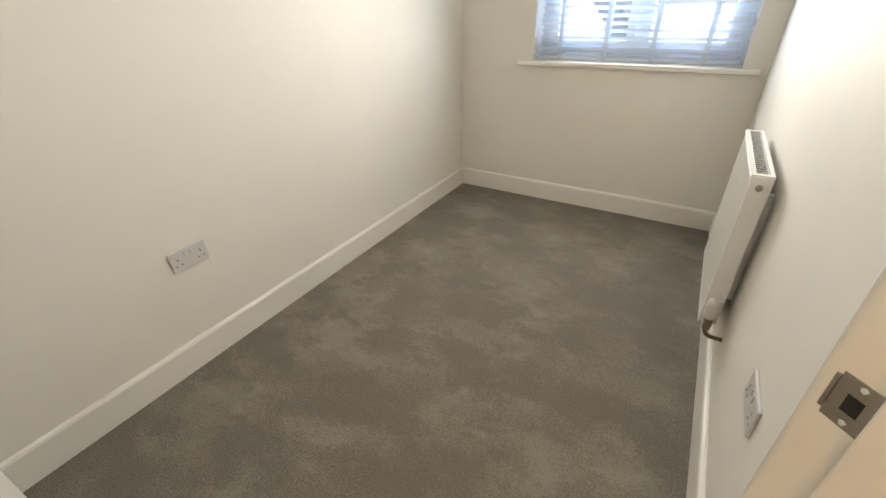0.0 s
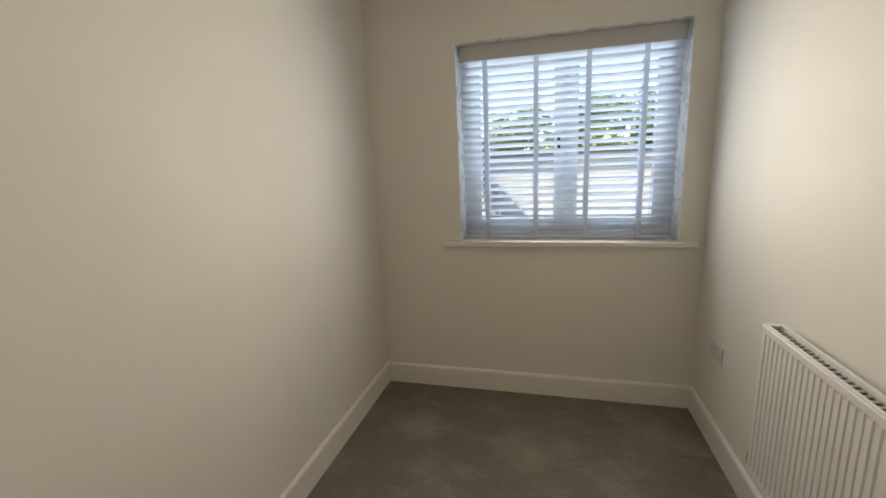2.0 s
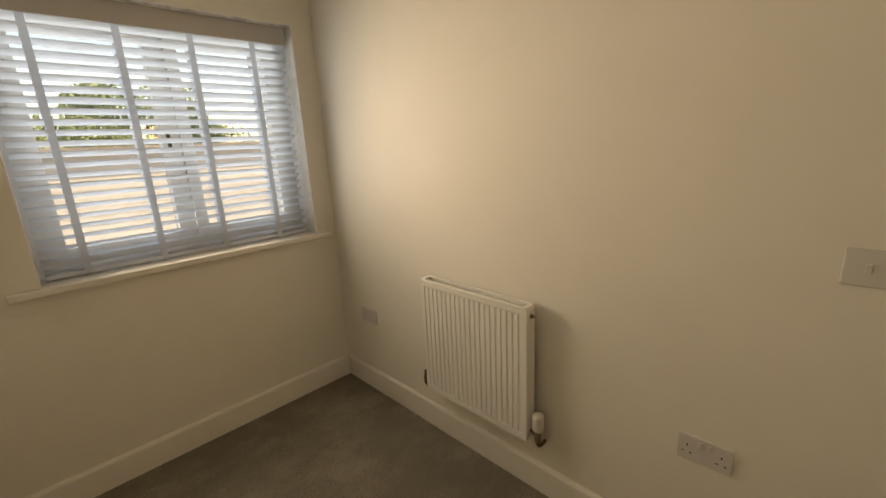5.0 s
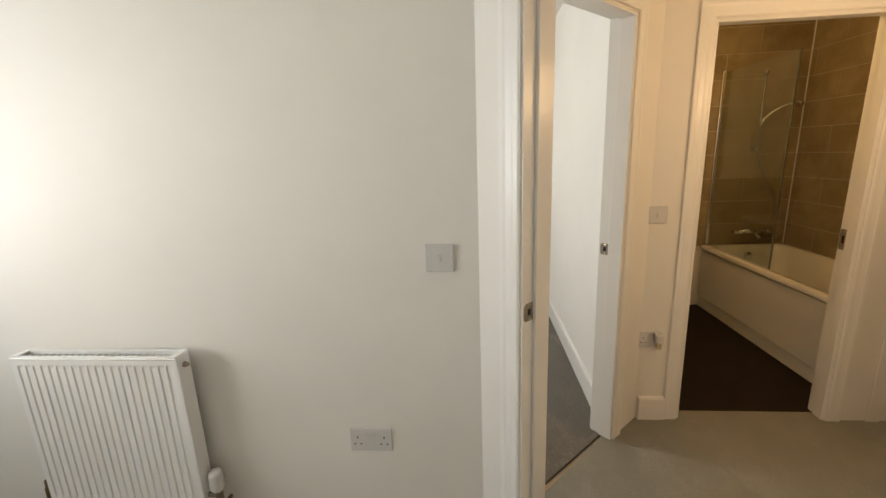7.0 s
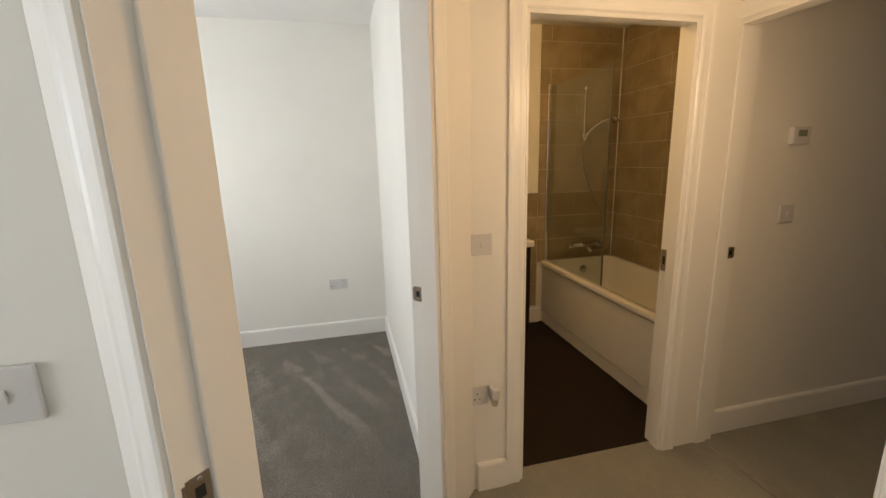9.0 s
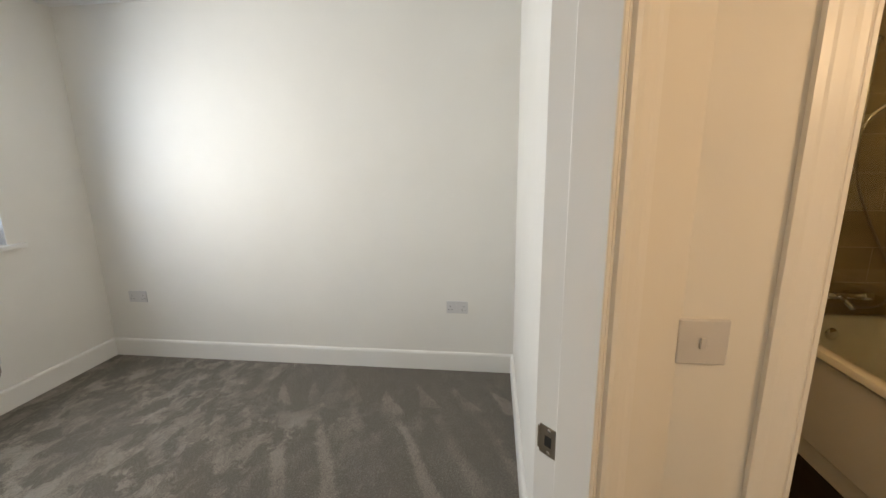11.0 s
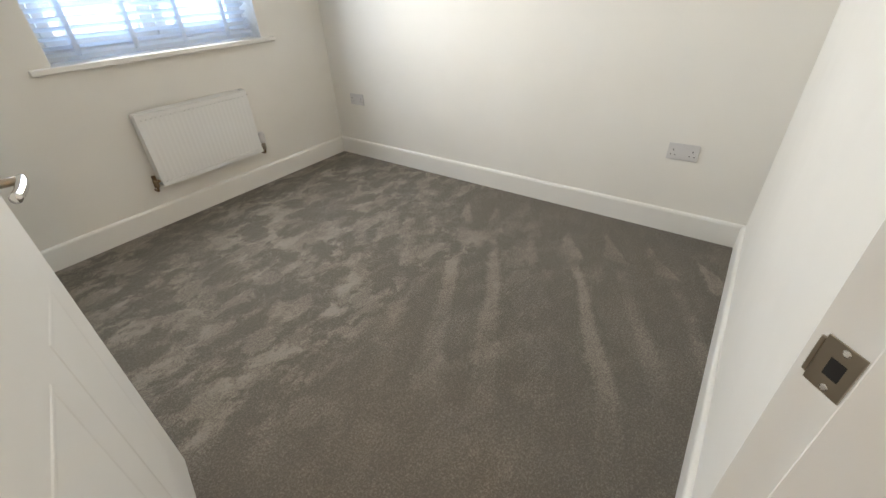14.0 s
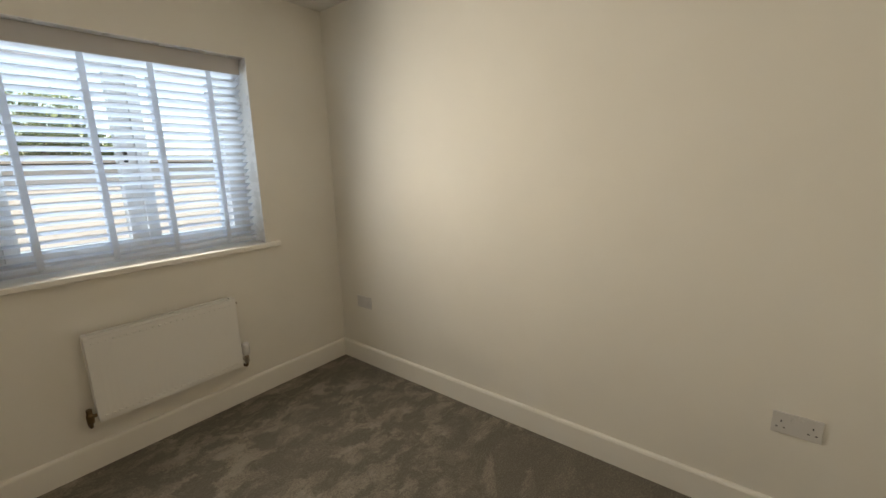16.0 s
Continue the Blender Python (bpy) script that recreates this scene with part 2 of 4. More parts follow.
ASPHALT = simple("pale_paving", (0.12, 0.115, 0.11), (0.17, 0.16, 0.15), 0.6)
RENDER = simple("cream_render", (0.48, 0.45, 0.40), (0.56, 0.53, 0.47), 0.8)
CLAD = simple("cream_cladding", (0.56, 0.53, 0.48), (0.64, 0.61, 0.56), 0.9)
ROOFM = simple("weathered_roof", (0.22, 0.205, 0.185), (0.30, 0.28, 0.25), 1.2)
LEAF = simple("leaves", (0.105, 0.15, 0.05), (0.17, 0.21, 0.085), 0.9, 0.6)
BARK = simple("bark", (0.10, 0.07, 0.05), (0.16, 0.12, 0.09), 4)
REDP = Mat("red_car_paint", (0.42, 0.05, 0.03), 0.25).m
BLUEP = Mat("blue_car_paint", (0.04, 0.10, 0.30), 0.25).m
SILVERP = Mat("silver_car_paint", (0.5, 0.5, 0.52), 0.3).m
TINT = Mat("car_glass", (0.02, 0.025, 0.03), 0.08).m
RUBBER = Mat("tyre_rubber", (0.02, 0.02, 0.02), 0.8).m

# ---- mesh helpers ----


def mesh(name, bm, *mats, smooth=False):
    me = bpy.data.meshes.new(name)
    bm.normal_update()
    bm.to_mesh(me)
    bm.free()
    for m in mats:
        me.materials.append(m)
    if smooth:
        for p in me.polygons:
            p.use_smooth = True
    return me


def part(name, bm, material, parent, label="", smooth=False):
    ob = new(name, mesh(name, bm, material, smooth=smooth))
    ob.parent = parent
    if label:
        ob["label"] = label
    return ob


def shared(name, me, parent, m):
    ob = new(name, me)
    ob.parent = parent
    ob.matrix_basis = m
    return ob


def thing(name, m=None, label="", category="", group="", kind=""):
    ob = new(name)
    ob.empty_display_size = 0.05
    if m is not None:
        ob.matrix_basis = m
    return tagged(ob, label, category, group, kind)


def structure(name, bm, material, label, category):
    return tagged(new(name, mesh(name, bm, material)), label, category, "", "structure")


def box(bm, x0, x1, y0, y1, z0, z1, m=None):
    vs = [bm.verts.new((x, y, z)) for z in (z0, z1) for y in (y0, y1) for x in (x0, x1)]
    for f in ((0, 2, 3, 1), (4, 5, 7, 6), (0, 1, 5, 4), (2, 6, 7, 3), (0, 4, 6, 2), (1, 3, 7, 5)):
        bm.faces.new([vs[i] for i in f])
    if m is not None:
        bmesh.ops.transform(bm, matrix=m, verts=vs)
        if m.determinant() < 0:
            bmesh.ops.reverse_faces(bm, faces=bm.faces[-6:])
    return vs


def boxes(*dims, m=None):
    bm = bmesh.new()
    for d in dims:
        box(bm, *d, m=m)
    return bm


def rbox(x0, x1, y0, y1, z0, z1, r=0.003, seg=2, m=None):
    bm = boxes((x0, x1, y0, y1, z0, z1))
    bmesh.ops.bevel(bm, geom=bm.edges[:], offset=r, segments=seg, profile=0.5, affect="EDGES")
    if m is not None:
        bmesh.ops.transform(bm, matrix=m, verts=bm.verts[:])
        if m.determinant() < 0:
            bmesh.ops.reverse_faces(bm, faces=bm.faces[:])
    return bm


def prism(points, z0, z1):
    """A polygon in plan raised from z0 to z1."""
    bm = bmesh.new()
    lo = [bm.verts.new((x, y, z0)) for x, y in points]
    hi = [bm.verts.new((x, y, z1)) for x, y in points]
    n = len(points)
    bm.faces.new(lo[::-1])
    bm.faces.new(hi)
    for i in range(n):
        bm.faces.new((lo[i], lo[(i + 1) % n], hi[(i + 1) % n], hi[i]))
    bmesh.ops.recalc_face_normals(bm, faces=bm.faces[:])
    return bm


def sweep(bm, profile, path_m):
    """A closed profile (list of (u, v)) carried through matrices; u, v are x and y of each matrix."""
    rings = [[bm.verts.new(m @ Vector((u, v, 0))) for u, v in profile] for m in path_m]
    n = len(profile)
    for a, b in zip(rings, rings[1:]):
        for i in range(n):
            bm.faces.new((a[i], a[(i + 1) % n], b[(i + 1) % n], b[i]))
    bm.faces.new(rings[0][::-1])
    bm.faces.new(rings[-1])
    bmesh.ops.recalc_face_normals(bm, faces=bm.faces[:])


def tube(points, r, seg=10):
    """A round bar through points."""
    bm = bmesh.new()
    pts = [Vector(p) for p in points]
    prof = [(r * math.cos(2 * math.pi * i / seg), r * math.sin(2 * math.pi * i / seg)) for i in range(seg)]
    ms, up = [], None
    for i, p in enumerate(pts):
        d = (pts[min(i + 1, len(pts) - 1)] - pts[max(i - 1, 0)]).normalized()
        side = (up or (Vector((0, 0, 1)) if abs(d.z) < 0.9 else Vector((1, 0, 0))))
        x = (side - d * side.dot(d)).normalized()
        up = x
        y = d.cross(x)
        ms.append(Matrix((x, y, d)).transposed().to_4x4())
        ms[-1].translation = p
    sweep(bm, prof, ms)
    return bm


def lathe(profile, seg=20, m=None):
    """(radius, height) pairs turned about z."""
    bm = bmesh.new()
    rings = []
    for r, z in profile:
        rings.append([bm.verts.new((r * math.cos(2 * math.pi * i / seg), r * math.sin(2 * math.pi * i / seg), z)) for i in range(seg)])
    for a, b in zip(rings, rings[1:]):
        for i in range(seg):
            bm.faces.new((a[i], a[(i + 1) % seg], b[(i + 1) % seg], b[i]))
    bm.faces.new(rings[0][::-1])
    bm.faces.new(rings[-1])
    if m is not None:
        bmesh.ops.transform(bm, matrix=m, verts=bm.verts[:])
    bmesh.ops.recalc_face_normals(bm, faces=bm.faces[:])
    return bm


def curve_points(pts, n=24):
    """A smooth line through a few points (Catmull-Rom)."""
    p = [Vector(q) for q in pts]
    p = [p[0] * 2 - p[1]] + p + [p[-1] * 2 - p[-2]]
    out = []
    for i in range(1, len(p) - 2):
        for k in range(n):
            t = k / n
            a, b, c, d = p[i - 1:i + 3]
            out.append(0.5 * ((2 * b) + (c - a) * t + (2 * a - 5 * b + 4 * c - d) * t * t + (3 * b - a - 3 * c + d) * t ** 3))
    out.append(p[-2])
    return out


# ---- plan ----
CZ = 2.48                       # ceiling
XW, YS1 = -1.88, -3.15          # first bedroom: west and south faces
XE2, YS2 = 2.78, -3.075         # second bedroom: east and south faces
XL = 0.86                       # landing's east face
DOOR_H = 1.99
WIN = ((-1.335, -0.122, 0.985, 2.114), (1.02, 2.225, 0.99, 2.10))
S2 = math.sqrt(0.5)
# local frames: x along the wall, y through it (0 on the bedroom's face), z up
M1 = Matrix(((-S2, S2, 0, 0.007), (-S2, -S2, 0, -2.417), (0, 0, 1, 0), (0, 0, 0, 1)))
M2 = Matrix(((-S2, -S2, 0, 0.94), (S2, -S2, 0, -3.19), (0, 0, 1, 0), (0, 0, 0, 1)))
MB = Matrix(((0, -1, 0, 0.96), (-1, 0, 0, -3.490), (0, 0, 1, 0), (0, 0, 0, 1)))
M3 = Matrix(((-1, 0, 0, 0.86), (0, 1, 0, -4.56), (0, 0, 1, 0), (0, 0, 0, 1)))
TH = 0.112                      # thickness of the partitions
D1 = (0.177, 0.921)             # clear openings along the walls
D2 = (0.259, 1.030)
DB = (0.0, 0.752)
D3 = (0.0, 0.72)
LIN = 0.028                     # lining thickness


def door_wall(name, m, s0, s1, opening, th, label):
    a, b = opening[0] - LIN, opening[1] + LIN
    bm = boxes((s0, a, 0, th, 0, CZ), (b, s1, 0, th, 0, CZ), (a, b, 0, th, DOOR_H + LIN, CZ), m=m)
    bmesh.ops.recalc_face_normals(bm, faces=bm.faces[:])
    return structure(name, bm, WALL, label, "wall")


bm = boxes((-2.0, WIN[0][0], 0, 0.3, -2.7, CZ + 0.3), (WIN[0][1], WIN[1][0], 0, 0.3, -2.7, CZ + 0.3), (WIN[1][1], 2.9, 0, 0.3, -2.7, CZ + 0.3))
for x0, x1, z0, z1 in WIN:
    box(bm, x0, x1, 0, 0.3, -2.7, z0 - 0.03)
    box(bm, x0, x1, 0, 0.3, z1, CZ + 0.3)
structure("wall_north", bm, WALL, "cream painted outer wall with two windows", "wall")
structure("wall_west", boxes((XW - 0.12, XW, -3.3, 0, 0, CZ)), WALL, "cream painted bedroom wall", "wall")
structure("wall_south_1", boxes((XW, -0.70, YS1 - 0.10, YS1, 0, CZ)), WALL, "cream painted wall behind the open door", "wall")
structure("wall_partition", boxes((0, 0.1, -2.4235, 0, 0, CZ)), WALL, "cream painted wall between the two bedrooms", "wall")
structure("wall_east", boxes((XE2, XE2 + 0.12, -3.2, 0, 0, CZ)), WALL, "cream painted bedroom wall", "wall")
structure("wall_south_2", boxes((0.822, XE2, YS2 - 0.10, YS2, 0, CZ)), WALL, "cream painted wall beside the bedroom door", "wall")
door_wall("wall_corner_1", M1, -0.02, 1.08, D1, TH, "cream painted corner wall with a bedroom doorway")
door_wall("wall_corner_2", M2, 0.0, 1.205, D2, TH, "cream painted corner wall with a bedroom doorway")
door_wall("wall_landing_east", MB, -0.355, 0.970, DB, 0.10, "cream painted landing wall with the bathroom doorway")
door_wall("wall_landing_south", M3, -LIN - 0.001, 1.80, D3, 0.11, "cream painted landing wall with a doorway")
structure("wall_landing_west", boxes((-1.02, -0.9, -4.56, -3.25, 0, CZ)), WALL, "cream painted landing wall", "wall")
structure("wall_room_east", boxes((0.905, 0.955, -6.5, -4.562, 0, CZ)), WALL, "cream painted wall with a thermostat", "wall")
structure("wall_room_south", boxes((-1.02, 0.955, -6.6, -6.5, 0, CZ)), WALL, "cream painted wall", "wall")
structure("wall_room_west", boxes((-1.14, -1.02, -6.6, -4.45, 0, CZ)), WALL, "cream painted wall", "wall")
structure("wall_bath_east", boxes((2.585, 2.70, -5.26, -3.175, 0, CZ)), WALL, "cream painted bathroom wall, tiled below", "wall")
structure("wall_bath_south", boxes((0.96, 2.585, -5.26, -5.145, 0, CZ)), WALL, "tiled bathroom wall", "wall")
structure("ceiling", boxes((-2.0, 2.9, -6.6, 0.0, CZ, CZ + 0.25)), CEIL, "plain white ceiling", "ceiling")
structure("floor_slab", boxes((-2.0, 2.9, -6.6, 0.3, -0.3, -0.012)), GROUT, "screed under the carpets", "floor")

# floors: carpets meet under the doors
k1, k2 = 2.41 + 0.06 * math.sqrt(2), -2.41 + 0.06 * math.sqrt(2)
structure("floor_bedroom_1", prism([(XW, 0), (0.05, 0), (0.05, 0.05 - k1), (YS1 + k1 - 0.05, YS1 - 0.05), (XW, YS1 - 0.05)], -0.011, 0.0), CARPET_1, "plain grey cut-pile carpet", "floor")
structure("floor_bedroom_2", prism([(0.05, 0), (XE2, 0), (XE2, YS2 - 0.05), (k2 - (YS2 - 0.05), YS2 - 0.05), (0.05, k2 - 0.05)], -0.011, 0.0), CARPET_2, "grey carpet with brushed pile and footmarks", "floor")
g = 0.006
structure("floor_landing", prism([(0.05 + g, 0.05 + g - k1 - 0.012), (k2 - (YS2 - 0.05) - 2 * g, YS2 - 0.05), (0.93, YS2 - 0.12), (0.93, -4.505), (-0.95, -4.505), (-0.95, YS1 - 0.07), (YS1 + k1 - 0.05 + g, YS1 - 0.05)], -0.011, -0.0005), CARPET_L, "beige-grey landing carpet", "floor")
structure("floor_room_3", prism([(0.93, -4.511), (0.93, -6.5), (-1.02, -6.5), (-1.02, -4.511)], -0.011, -0.0005), CARPET_L, "beige-grey carpet", "floor")
structure("floor_bathroom", prism([(2.585, -3.17), (0.934, -3.17), (0.934, -5.145), (2.585, -5.145)], -0.011, -0.003), VINYL, "dark brown vinyl floor", "floor")
# a near-black strip stands in for the shade in each carpet joint
for i, (m, a, b) in enumerate(((M1, *D1), (M2, *D2))):
    structure("joint_shade_%d" % (i + 1), boxes((a, b, 0.054, 0.060, -0.006, -0.002), m=m), DARK, "near-black strip for the shade in a joint between two carpets", "trim")

# ---- skirting boards ----
SK = [(0, 0), (0.018, 0), (0.018, 0.122), (0.014, 0.131), (0.006, 0.135), (0, 0.135)]
_sk = 0


def skirting(p, q, label="white painted skirting board"):
    """p to q along a wall's face, the room on the left hand."""
    global _sk
    _sk += 1
    p, q = Vector((*p, 0.0)), Vector((*q, 0.0))
    d = (q - p).normalized()
    side = Vector((-d.y, d.x, 0))
    bm = bmesh.new()
    ms = []
    for c in (p, q):
        m = Matrix((side, Vector((0, 0, 1)), d)).transposed().to_4x4()
        m.translation = c
        ms.append(m)
    sweep(bm, SK, ms)
    structure("baseboard_%d" % _sk, bm, TRIM, label, "skirting board")


def on(m, s, d=0.0):
    v = m @ Vector((s, d, 0))
    return (v.x, v.y)


CW = 0.068                                        # architrave width
skirting((0, -2.41), (0, 0))
skirting((-0.0185, 0), (XW + 0.0185, 0))
skirting((XW, 0), (XW, YS1))
skirting((XW + 0.0185, YS1), (-0.75, YS1))
skirting(on(M1, D1[0] - CW - 0.006), on(M1, 0.02))
skirting((XE2, YS2), (XE2, 0))
skirting((XE2 - 0.0185, 0), (0.1185, 0))
skirting((0.85, YS2), (XE2 - 0.0185, YS2))
skirting((0.1, 0), (0.1, -2.33))
skirting((XL, -3.414), (XL, -3.28))
skirting((0.905, -6.5), (0.905, -4.565))
skirting((2.585, -4.43), (2.585, -3.9))

# ---- door frames ----
ARCH = [(0, 0), (CW, 0), (CW, 0.013), (CW - 0.014, 0.0135), (CW - 0.022, 0.0115), (0.026, 0.0110), (0.018, 0.0120), (0.006, 0.0120), (0, 0.008)]


def architrave(parent, m, a, b, d, out, sides=(1, 1)):
    """Mitred moulding round an opening on the face at depth d; out: +1 or -1 along the local y."""
    h = DOOR_H
    e = 0.006
    runs = []
    if sides[0]:
        runs.append((lambda u: (a - e - u, 0.0), lambda u: (a - e - u, h + e + u)))
    if sides[1]:
        runs.append((lambda u: (b + e + u, 0.0), lambda u: (b + e + u, h + e + u)))
    runs.append((lambda u: (a - e - u, h + e + u) if sides[0] else (a, h + e + u), lambda u: (b + e + u, h + e + u) if sides[1] else (b, h + e + u)))
    for f0, f1 in runs:
        bm = bmesh.new()
        rings = []
        for f in (f0, f1):
            rings.append([bm.verts.new(m @ Vector((f(u)[0], d + out * v, f(u)[1]))) for u, v in ARCH])
        n = len(ARCH)
        for i in range(n):
            bm.faces.new((rings[0][i], rings[0][(i + 1) % n], rings[1][(i + 1) % n], rings[1][i]))
        bm.faces.new(rings[0][::-1])
        bm.faces.new(rings[1])
        bmesh.ops.recalc_face_normals(bm, faces=bm.faces[:])
        part("architrave", bm, TRIM, parent)


def keep_plate(parent, m, s, side, d, z, h):
    """A strike plate let into the jamb at s; side: +1 where the opening lies towards +s."""
    pl = rbox(min(s, s + side * 0.0015), max(s, s + side * 0.0015), d - 0.017, d + 0.017, z - h, z + h, 0.0006, 1, m)
    plate = part("strike_plate", pl, NICKEL, parent, "brushed metal strike plate")
    lip = rbox(min(s, s - side * 0.006), max(s, s + side * 0.0015), d - 0.022, d - 0.0165, z - h * 0.8, z + h * 0.8, 0.0012, 1, m)
    part("lip", lip, NICKEL, plate)
    e = s + side * 0.0017
    part("latch_hole", boxes((min(s, e), max(s, e), d - 0.006, d + 0.008, z - h * 0.36, z + h * 0.36), m=m), DARK, plate)
    for dz in (-h * 0.77, h * 0.77):
        q = m @ Matrix.Translation((e, d + 0.002, z + dz)) @ Matrix.Rotation(radians(90 * side), 4, "Y")
        part("screw", lathe([(0.0038, -0.001), (0.0038, 0.0003), (0.0025, 0.0009)], 10, q), CHROME, plate)


def door_frame(name, m, opening, th, keep_at, keep_side, keep_d, keep_z, label, sides=((1, 1), (1, 1)), stop=(0.046, None), keep_h=0.0275):
    """Lining, stops and mouldings of a doorway."""
    fr = thing(name, None, label, "door frame", "", "structure")
    a, b = opening
    part("jamb", boxes((a - LIN, a, -0.001, th + 0.001, 0, DOOR_H), m=m), TRIM, fr)
    part("jamb", boxes((b, b + LIN, -0.001, th + 0.001, 0, DOOR_H), m=m), TRIM, fr)
    part("head", boxes((a - LIN, b + LIN, -0.001, th + 0.001, DOOR_H, DOOR_H + LIN), m=m), TRIM, fr)
    s0, s1 = stop[0], (stop[1] if stop[1] is not None else th + 0.001)
    part("stop", rbox(a, a + 0.011, s0, s1, 0, DOOR_H - 0.011, 0.002, 1, m), TRIM, fr)
    part("stop", rbox(b - 0.011, b, s0, s1, 0, DOOR_H - 0.011, 0.002, 1, m), TRIM, fr)
    part("stop", rbox(a, b, s0, s1, DOOR_H - 0.011, DOOR_H, 0.002, 1, m), TRIM, fr)
    architrave(fr, m, a, b, 0.0, -1, sides[0])
    architrave(fr, m, a, b, th, 1, sides[1])
    keep_plate(fr, m, keep_at, keep_side, keep_d, keep_z, keep_h)
    return fr


door_frame("door_frame_1", M1, D1, TH, D1[0], 1, 0.028, 1.014, "white moulded frame of the small bedroom's doorway")
door_frame("door_frame_2", M2, D2, TH, D2[0], 1, 0.024, 0.992, "white moulded frame of the larger bedroom's doorway")
door_frame("door_frame_3", MB, DB, 0.10, DB[1], -1, 0.022, 0.97, "white moulded frame of the bathroom doorway", keep_h=0.052)
door_frame("door_frame_4", M3, D3, 0.11, D3[0], 1, 0.022, 1.0, "white moulded frame of a doorway off the landing", sides=((0, 1), (0, 1)))


# ---- doors ----
def door_leaf(name, m, width, label, handle_side=1):
    """Hinge at the origin, leaf along +x, its face at y 0 and its back at -0.035; a moulded four-panel leaf."""
    h, t = 1.975, 0.035
    dr = thing(name, m, label, "door")
    leaf = part("leaf", rbox(0.001, width, -t, 0, 0.012, h, 0.0015, 1), DOORM, dr)
    st, mid = 0.105, 0.10
    xs = ((st, width / 2 - mid / 2), (width / 2 + mid / 2, width - st))
    zs = ((0.22, 0.80), (1.0, 1.85))
    for face, s in ((0.0, 1), (-t, -1)):
        for x0, x1 in xs:
            for z0, z1 in zs:
                # a moulded bead ring and a raised field
                bm = bmesh.new()
                levels = ((0.0, -0.0003), (0.005, 0.0011), (0.011, 0.0011), (0.016, 0.0003), (0.022, 0.0003))
                rings = []
                for inset, lift in levels:
                    y = face + s * lift
                    rings.append([bm.verts.new(v) for v in ((x0 + inset, y, z0 + inset), (x1 - inset, y, z0 + inset), (x1 - inset, y, z1 - inset), (x0 + inset, y, z1 - inset))])
                for r0, r1 in zip(rings, rings[1:]):
                    for i in range(4):
                        bm.faces.new((r0[i], r0[(i + 1) % 4], r1[(i + 1) % 4], r1[i]))
                bm.faces.new(rings[-1])
                bmesh.ops.recalc_face_normals(bm, faces=bm.faces[:])
                part("panel_moulding", bm, DOORM, leaf)
    zc = 1.0
    for face, s in ((0.0, 1), (-t, -1)):
        turn = Matrix.Translation((width - 0.062, face, zc)) @ Matrix.Rotation(radians(-90 * s), 4, "X")
        hd = part("handle", lathe([(0.026, -0.001), (0.026, 0.006), (0.023, 0.009), (0.012, 0.010)], 24, turn), NICKEL, dr, "chrome lever handle on a round rose", True)
        y1 = face + s * 0.050
        part("neck", tube([(width - 0.062, face + s * 0.006, zc), (width - 0.062, y1, zc)], 0.0085, 12), NICKEL, hd, "", True)
        pts = curve_points([(width - 0.056, y1, zc), (width - 0.085, y1 + s * 0.002, zc), (width - 0.13, y1, zc - 0.002), (width - 0.170, y1 - s * 0.004, zc)], 6)
        part("lever", tube(pts, 0.0095, 12), CHROME, hd, "", True)
    part("latch", rbox(width - 0.0005, width + 0.010, -0.024, -0.012, zc - 0.008, zc + 0.008, 0.002, 1), CHROME, dr)
    for z in (0.25, 1.0, 1.75):
        part("hinge", lathe([(0.006, -0.05), (0.006, 0.05)], 10, Matrix.Translation((0.0, 0.005, z))), NICKEL, dr)
    return dr


h1 = M1 @ Vector((D1[1], 0.002, 0))
door_leaf("bedroom_door", Matrix.Translation(h1) @ Matrix.Rotation(radians(178.0), 4, "Z"), 0.732, "white moulded panel door standing open against the wall")
h2 = M2 @ Vector((D2[1], 0.002, 0))
door_leaf("bedroom_door", Matrix.Translation(h2) @ Matrix.Rotation(radians(75.0), 4, "Z"), 0.760, "white moulded panel door standing open, chrome lever handle")


